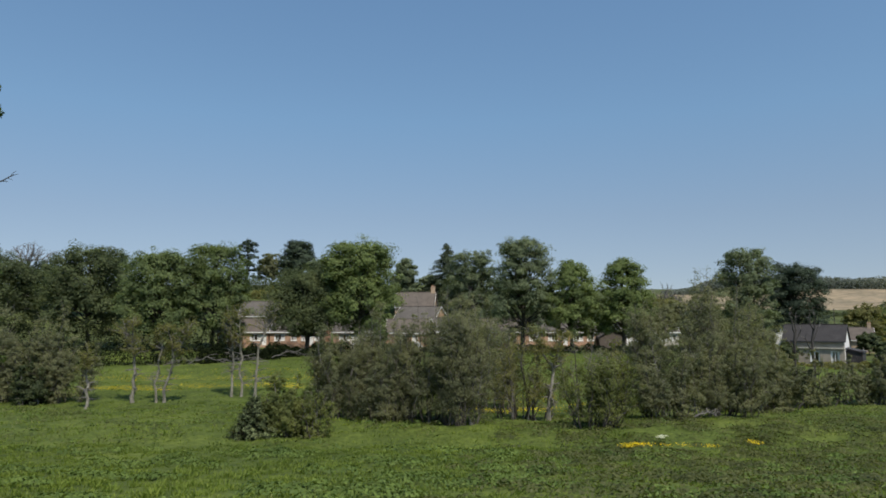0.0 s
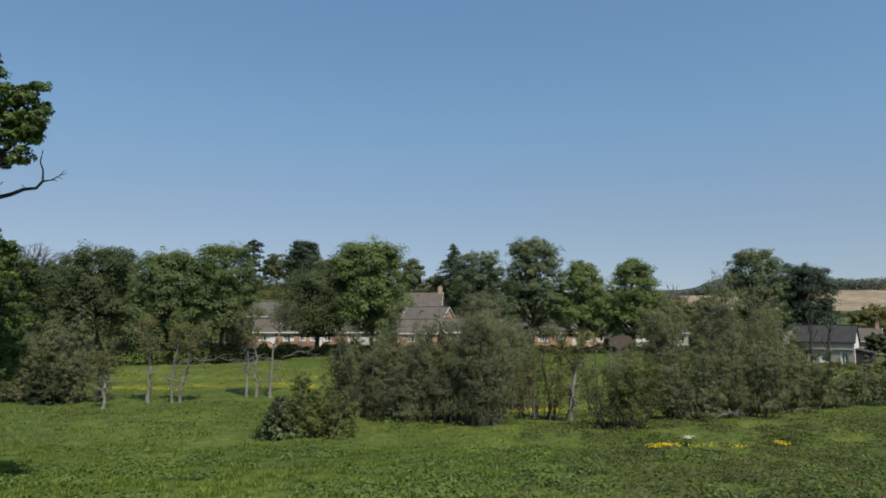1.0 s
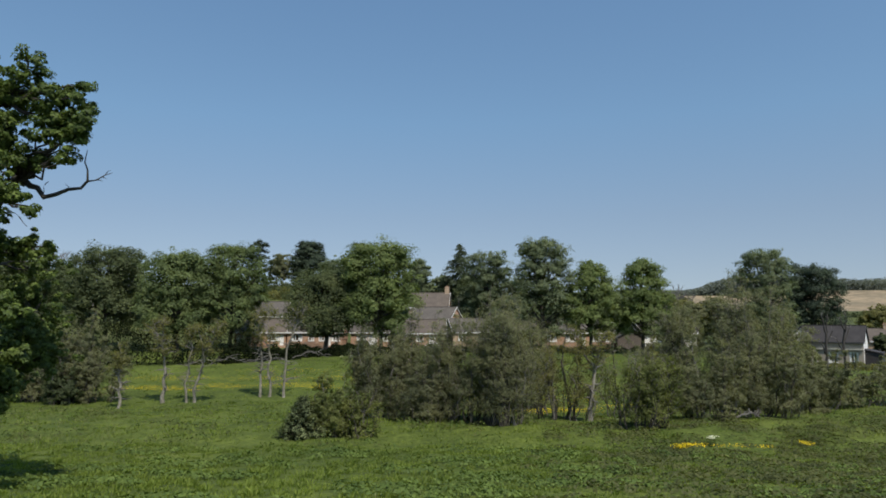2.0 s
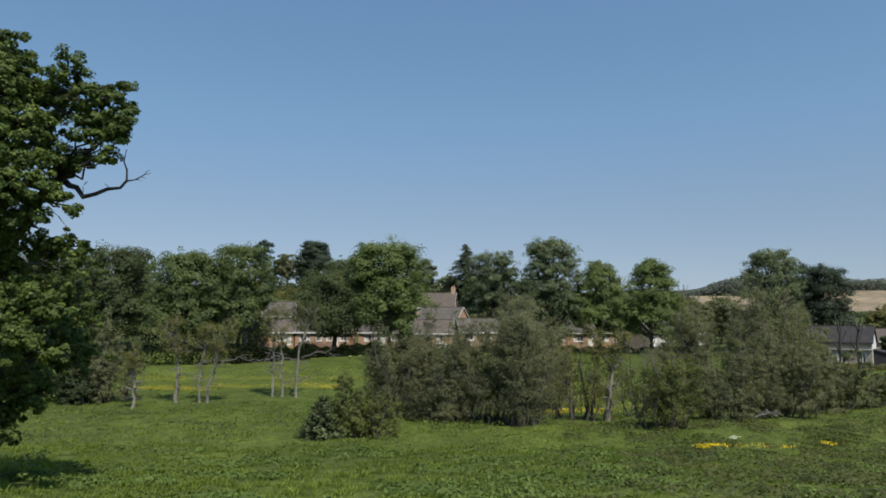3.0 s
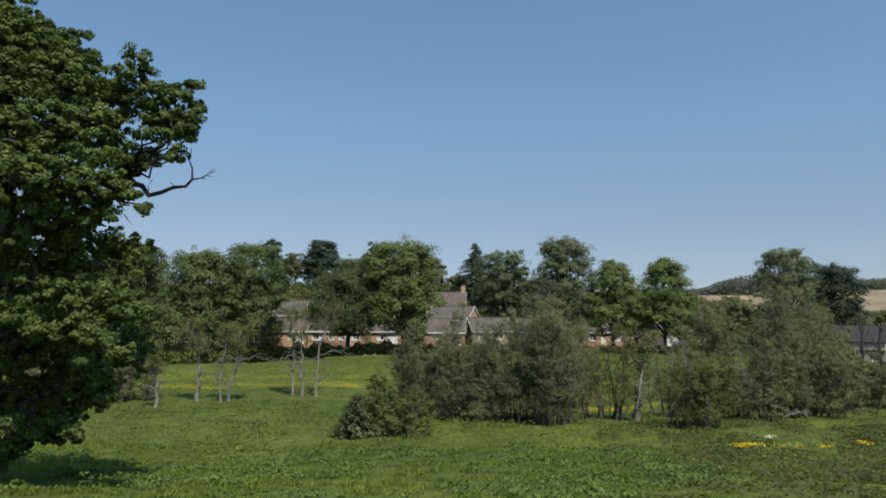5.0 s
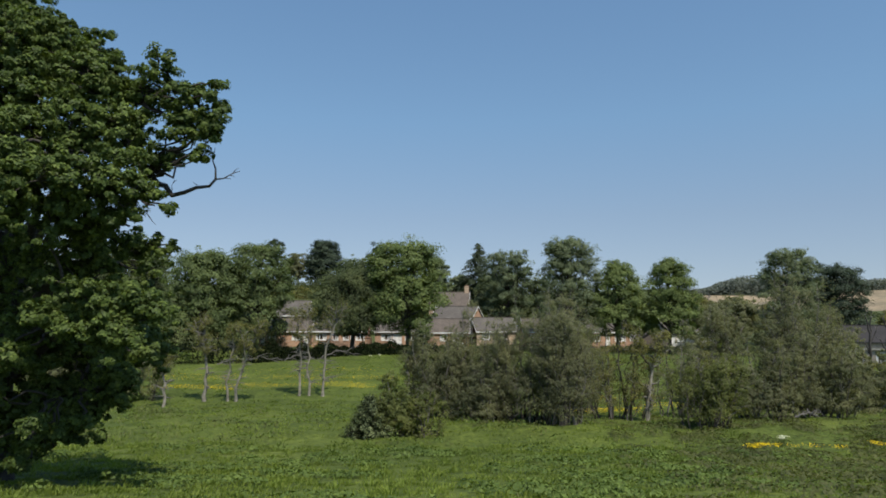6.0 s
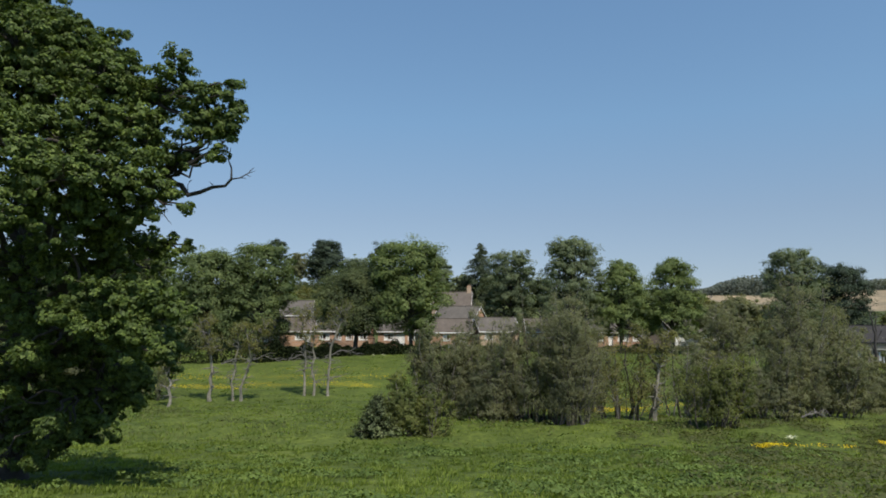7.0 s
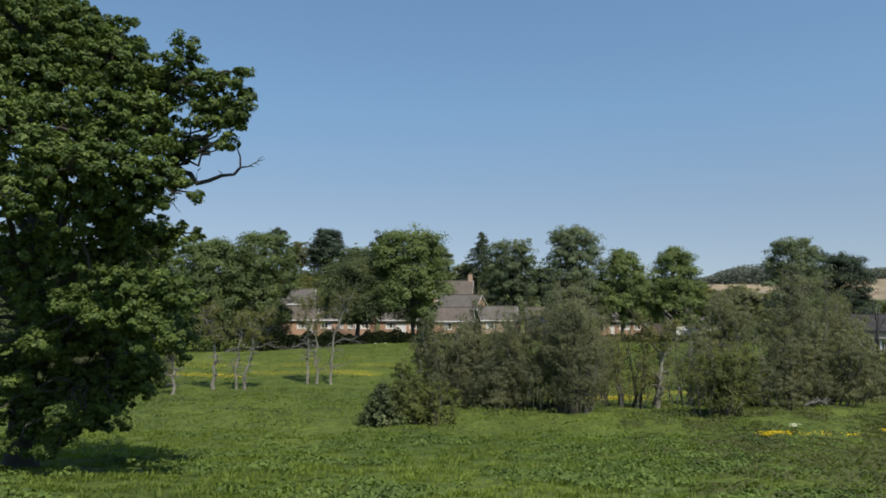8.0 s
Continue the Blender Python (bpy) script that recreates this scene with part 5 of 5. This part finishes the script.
timber_porch(-23.6, 141.4, 3.5)
house("garage", 33.9, 143.0, G - 0.5, 3.4, 5.4, 2.3, 3.9, ROOF_BROWN, ROOF_BROWN, "dark brown boarded garage beside a bungalow", 90, [], [], None, None, "", DARK_METAL)
house("house", -5.3, 169.8, 4.2, 10.4, 7.5, 4.8, 7.6, BRICK_ORANGE, ROOF_GREY, "two-storey brick house with an orange gable", -24, [(3.6, 1.9, 3.2, 1.2), (-2.0, 1.9, 3.2, 1.2)], [], None)
house("house", -7.0, 186.0, 6.8, 10.0, 8, 5.4, 9.0, BRICK_BUFF, ROOF_BROWN, "house with a brown tiled roof and chimney", -6, [(-2.5, 1.6, 3.2, 1.2), (2.5, 1.6, 3.2, 1.2)], [], (4.4, 0.0, 1.1, 10.6))
house("house", -43.4, 166.0, 4.2, 7.0, 8, 5.6, 8.8, RENDER_WALL, ROOF_GREY, "grey-roofed house behind the bungalows", 4, [(-1.5, 1.6, 3.4, 1.2), (1.5, 1.6, 3.4, 1.2)], [], None)
slate_cottage = house("cottage", 76.3, 145.0, -0.6, 11.0, 7.0, 5.4, 8.4, GREY_BOARD, ROOF_DARK, "cottage with dark slate roof and white gable", -37, [(-3.6, 1.7, 1.2, 2.0), (0.2, 1.7, 1.2, 2.0), (3.8, 1.5, 0.8, 2.5)], [], None, WHITE_PAINT, "", DARK_METAL)
bm = bmesh.new()
box(bm, -5.5, 5.5, -3.8, -3.503, 3.8, 4.0)
part("weather_ledge", bm, RENDER_WALL, slate_cottage)
shed = thing("lean_to_shed", pose(81.9, 141.2, -0.6, 0, 0, -37), "lean-to beside a white gable, its wall coloured dark for shade", "shed")
# near-black wall colour holds the shade on the gable below its eave
bm = bmesh.new()
box(bm, -1.6, 1.6, -2.6, 2.6, -1.0, 3.4)
part("shed_wall", bm, ROOF_DARK, shed)
bm = bmesh.new()
box(bm, -1.8, 1.8, -2.8, 2.8, 3.404, 3.6)
for v in bm.verts:
    v.co.z += 0.5 if v.co.x < 0 else -0.35
part("shed_roof", bm, ROOF_DARK, shed)
house("cottage", 73.9, 153.6, -0.4, 6.0, 3.8, 6.2, 7.9, WHITE_PAINT, ROOF_DARK, "white-walled cottage behind a slate-roofed one", 63, [(0, 1.2, 3.4, 1.1)], [], None, None, "", DARK_METAL)
house("cottage", 101.0, 174.0, 0.4, 8.0, 7.0, 3.6, 6.4, BRICK_BUFF, ROOF_BROWN, "brown-roofed cottage at the field's edge", -30, [(-1.5, 1.4, 1.0, 1.3), (1.8, 1.4, 1.0, 1.3)], [], (3.2, 0.0, 0.8, 7.6))


# ---- grass and flowers ----
def blades(name, seed, tufts, per, y0, y1, h0, h1, wide, spread, mat, label, keep=None):
    """Tufts of arching blades over the sward; each blade bends over at its middle."""
    rng = np.random.default_rng(seed)
    y = y0 + (y1 - y0) * rng.uniform(0, 1, tufts) ** 0.85
    x = -4 + rng.uniform(-1, 1, tufts) * (0.68 * y + 7)
    patch = np.sin(x * 0.8 + 2 * np.sin(y * 0.5)) * np.sin(y * 0.7 + 1.5 * np.sin(x * 0.4)) + 0.7 * np.sin(x * 0.23 + 1) * np.sin(y * 0.19)
    ok = rng.uniform(0, 1, tufts) < 0.85 + 0.15 * np.tanh(patch * 1.5)
    if keep is not None:
        ok &= keep(x, y)
    x, y, patch = x[ok], y[ok], patch[ok]
    tall = rng.uniform(h0, h1, len(x)) * (1 + 0.35 * np.tanh(patch))
    idx = np.repeat(np.arange(len(x)), per)
    k = len(idx)
    a = rng.uniform(0, 2 * math.pi, k)
    r = spread * np.sqrt(rng.uniform(0, 1, k))
    px, py = x[idx] + r * np.cos(a), y[idx] + r * np.sin(a)
    h = tall[idx] * rng.uniform(0.6, 1.1, k) * (1.15 - 0.75 * (r / spread) ** 2)
    base = np.stack([px, py, ground_z(px, py) - 0.02], -1)
    out = np.stack([np.cos(a), np.sin(a), 0 * a], -1) * (h * rng.uniform(0.1, 0.85, k))[:, None] + np.array([0.03, 0.01, 0])
    b2 = a + math.pi / 2 + rng.normal(0, 0.5, k)
    side = np.stack([np.cos(b2), np.sin(b2), 0 * b2], -1) * (wide * rng.uniform(0.6, 1.3, k))[:, None]
    mid = base + out * 0.35 + np.stack([0 * h, 0 * h, h * 0.6], -1)
    tip = base + out + np.stack([0 * h, 0 * h, h * rng.uniform(0.75, 1.0, k)], -1)
    vs = np.stack([base, mid + side, tip, mid - side], 1).reshape(-1, 3)
    ob = mesh_object(name, vs, np.arange(4 * k).reshape(-1, 4), mat)
    return tagged(ob, label, "grass", kind="stuff")


def thinner(x, y):
    """Grass gives way to dull herbage up the rising ground."""
    return np.sin(x * 37.1 + y * 91.7) < 1.0 - 1.0 * np.clip((x - 0.08 * y) / (0.2 * y), 0, 1)


blades("meadow_grass", 301, 5200, 28, 15.5, 44, 0.12, 0.3, 0.018, 0.36, GRASS_BLADE, "long lush green grass of the near meadow", thinner)
blades("meadow_grass", 302, 4200, 14, 40, 80, 0.16, 0.36, 0.03, 0.55, GRASS_BLADE, "long green grass towards the stream", thinner)
blades("meadow_grass", 303, 2400, 10, 78, 132, 0.16, 0.34, 0.07, 0.9, GRASS_BLADE, "green grass of the meadow beyond the stream")
blades("seeding_grass", 304, 1100, 8, 16, 75, 0.22, 0.42, 0.007, 0.2, DRY_GRASS, "pale seeding grass among the green", lambda x, y: np.sin(x * 0.13 + 1) * np.sin(y * 0.11 + x * 0.03) > 0.15)
blades("seeding_grass", 305, 1500, 12, 44, 74, 0.28, 0.55, 0.012, 0.5, DRY_GRASS, "pale dry grass along the higher bank", lambda x, y: ((x > 0.44 * y) | (x < -0.5 * y)) & (np.sin(x * 0.31 + y * 0.2) > -0.5))


def weeds(name, seed, plants, y0, y1, leaf, size, mat, label, thr, side=-9.0, r0=0.25, r1=0.6, tall=0.35):
    """Broad-leaved weeds standing in low mounds, thick in some patches and missing in others."""
    rng = np.random.default_rng(seed)
    y = rng.uniform(y0, y1, plants)
    x = -4 + rng.uniform(-1, 1, plants) * (0.66 * y + 6)
    ok = np.sin(x * 0.5 + 3 * np.sin(y * 0.21)) * np.sin(y * 0.63 + x * 0.11) > thr
    ok &= x > side * y + rng.normal(0, 2.5, plants)
    x, y = x[ok], y[ok]
    wide, high = rng.uniform(r0, r1, len(x)), rng.uniform(0.5, 1.1, len(x)) * tall
    idx = np.repeat(np.arange(len(x)), (leaf * (wide / r1) ** 1.5).astype(int) + 4)
    k = len(idx)
    r, a = np.sqrt(rng.uniform(0, 1, k)), rng.uniform(0, 2 * math.pi, k)
    px, py = x[idx] + wide[idx] * r * np.cos(a), y[idx] + wide[idx] * r * np.sin(a)
    lift = high[idx] * (1 - 0.85 * r * r) * rng.uniform(0.9, 1.05, k)
    pts = np.stack([px, py, ground_z(px, py) + lift + 0.05], -1)
    ob = leaves_mesh(name, rng, pts, np.stack([np.cos(a) * 0.7 * r, np.sin(a) * 0.7 * r, 0.8 + 0 * a], -1), size, mat, None, 0.25, 0.6)
    return tagged(ob, label, "plant", kind="stuff")


weeds("dock_weeds", 311, 1500, 16, 42, 80, 0.15, DOCK_LEAF, "broad-leaved docks and nettles in the grass", 0.12, -9.0, 0.3, 0.85, 0.28)
weeds("dock_weeds", 312, 900, 38, 74, 26, 0.17, DOCK_LEAF, "broad-leaved weeds towards the stream", 0.1, r1=0.8, tall=0.45)
weeds("rough_herbage", 313, 2900, 15.5, 58, 80, 0.16, HERB_LEAF, "dull olive herbage on the higher ground", -0.5, 0.12, 0.4, 1.1, 0.3)
weeds("rough_herbage", 314, 700, 44, 76, 30, 0.16, HERB_LEAF, "dull tussocky herbage before the stream", 0.0, -9.0, 0.4, 1.1, 0.5)


def buttercups(patches, seed, size):
    rng = np.random.default_rng(seed)
    ps = []
    for x, y, rx, ry, k in patches:
        a, r = rng.uniform(0, 2 * math.pi, k), np.sqrt(rng.uniform(0, 1, k)) * rng.uniform(0.5, 1.0, k)
        px, py = x + rx * r * np.cos(a), y + ry * r * np.sin(a)
        ps.append(np.stack([px, py, ground_z(px, py) + rng.uniform(0.3, 0.5, k)], -1))
    pts = np.concatenate(ps)
    ob = leaves_mesh("buttercups", rng, pts, np.tile((0, -0.3, 1.0), (len(pts), 1)), size, PETAL, None, 0.4, 1.0)
    return tagged(ob, "drifts of yellow buttercups in the grass", "flower", kind="stuff")


buttercups([(11.6, 44.2, 0.95, 0.6, 270), (13.0, 43.9, 1.3, 0.5, 36), (14.6, 43.8, 1.2, 0.5, 44), (20.0, 46.0, 0.8, 0.35, 110), (16.2, 43.6, 0.7, 0.3, 40)], 321, 0.07)
buttercups([(-40, 88, 7, 2.2, 1800), (-36, 86.8, 5, 0.8, 700), (-30, 90, 6, 2.4, 1500), (-22, 91.5, 6, 2.4, 1700), (-18.5, 89.5, 3.5, 1.0, 600), (-17, 97, 6, 2.5, 900), (-28, 97, 9, 3.0, 1300), (-41, 97, 9, 4.0, 1400), (-26, 104, 14, 3.5, 900), (3.5, 64, 4.0, 4.5, 1300), (8.0, 65, 4.5, 4.5, 1600), (16, 72, 5, 3, 900), (6, 80, 12, 8, 2200), (50, 95, 8, 3, 600)], 322, 0.04)


def cow_parsley(x, y, h, seed):
    rng = np.random.default_rng(seed)
    t = thing("cow_parsley", pose(x, y, gz(x, y)), "white-flowered cow parsley standing in the grass", "plant")
    w, heads = Wood(), []
    for i in range(9):
        a = rng.uniform(0, 2 * math.pi)
        e = np.array([0.16 * math.cos(a), 0.16 * math.sin(a), h * rng.uniform(0.7, 1.0)])
        w.tube(curved(rng, (0, 0, 0), e, 4, 0, 0.02), [0.012, 0.01, 0.008, 0.005], 4)
        heads.append(e + rng.normal(0, 0.06, (14, 3)) * np.array([1, 1, 0.25]))
    tagged(w.make("stalk", DOCK_LEAF, t), kind="stuff")
    tagged(leaves_mesh("umbel", rng, np.concatenate(heads), np.tile((0, -0.3, 1.0), (126, 1)), 0.045, UMBEL, t, 0.4, 1.0), kind="stuff")


cow_parsley(13.9, 46.0, 0.75, 331)
cow_parsley(14.3, 46.4, 0.6, 332)
cow_parsley(-19.0, 119.5, 0.9, 333)
cow_parsley(-20.5, 119.0, 0.8, 334)


def fallen_bough(x, y, ln, seed):
    """A dead, arching bough with side branches, lying out from the hedge."""
    rng = np.random.default_rng(seed)
    t = thing("fallen_bough", pose(x, y, gz(x, y), 0, 0, rng.uniform(-12, 12)), "grey dead bough lying at the meadow's edge", "branch")
    w = Wood()
    main = curved(rng, (-ln / 2, 0, 0.4), (ln / 2, -0.6, 0.5), 10, 0.16 * ln, 0.03 * ln)
    w.tube(main, np.linspace(0.09, 0.025, 10), 6)
    for i in range(9):
        p = main[1 + i % 8]
        e = p + np.array([rng.uniform(-0.5, 2.2), rng.uniform(-0.8, 0.4), rng.uniform(-0.7, 0.8)]) * min(1.0, ln / 5)
        w.tube(curved(rng, p, e, 5, 0.2, 0.06), np.linspace(0.05, 0.012, 5), 4)
    w.make("bough", GREY_TWIG, t)


for i, (x, y, ln) in enumerate(((-36.5, 110.5, 6.0), (-31.0, 113.5, 5.0), (-25.5, 118.5, 6.0), (-40.5, 109.5, 5.0), (20.6, 56.4, 1.6))):
    fallen_bough(x, y, ln, 341 + i)


def parked_car(x, y, turn):
    """A small hatchback on its wheels: body with a tapered cabin, glass, lamps and four wheels."""
    t = thing("car", pose(x, y, gz(x, y), 0, 0, turn), "white hatchback parked before the bungalows", "car")

    def loft(rows):
        bm = bmesh.new()
        rings = [[bm.verts.new((x_, sy * w_, z_)) for sy in (-1, 1)] for x_, w_, z_ in rows]
        k = len(rings)
        for i in range(k):
            j = (i + 1) % k
            bm.faces.new((rings[i][0], rings[j][0], rings[j][1], rings[i][1]))
        bm.faces.new([r[0] for r in rings][::-1])
        bm.faces.new([r[1] for r in rings])
        bmesh.ops.recalc_face_normals(bm, faces=bm.faces[:])
        bmesh.ops.bevel(bm, geom=bm.edges[:], offset=0.04, segments=2, affect="EDGES")
        return bm

    part("body", loft([(-1.9, 0.82, 0.3), (-1.95, 0.84, 0.75), (-1.75, 0.82, 0.98), (0.75, 0.82, 0.95), (1.7, 0.78, 0.8), (1.95, 0.76, 0.55), (1.9, 0.76, 0.3)]), CAR_WHITE, t)
    part("cabin", loft([(-1.72, 0.76, 0.97), (-1.45, 0.62, 1.42), (0.0, 0.62, 1.46), (0.85, 0.74, 0.95)]), CAR_WHITE, t)
    for sy in (-1, 1):
        g = bmesh.new()
        v = [g.verts.new(p) for p in ((-1.45, sy * 0.775, 1.0), (0.6, sy * 0.775, 1.0), (-0.05, sy * 0.665, 1.38), (-1.3, sy * 0.665, 1.38))]
        g.faces.new(v)
        bmesh.ops.solidify(g, geom=g.faces[:], thickness=0.01)
        part("side_window", g, DARK_METAL, t)
        for x_ in (-1.2, 1.25):
            w = bmesh.new()
            bmesh.ops.create_cone(w, cap_ends=True, segments=18, radius1=0.3, radius2=0.3, depth=0.2, matrix=pose(x_, sy * 0.74, 0.3, 90, 0, 0))
            wheel = part("wheel", w, TYRE_RUBBER, t)
            h = bmesh.new()
            bmesh.ops.create_cone(h, cap_ends=True, segments=14, radius1=0.18, radius2=0.16, depth=0.22, matrix=pose(x_, sy * 0.74, 0.3, 90, 0, 0))
            part("hubcap", h, GREY_BOARD, wheel)
        h = bmesh.new()
        box(h, 1.86, 1.97, sy * 0.55 - 0.14, sy * 0.55 + 0.14, 0.56, 0.7)
        part("headlight", h, GLASS, t)


parked_car(-6.0, 138.0, 170)
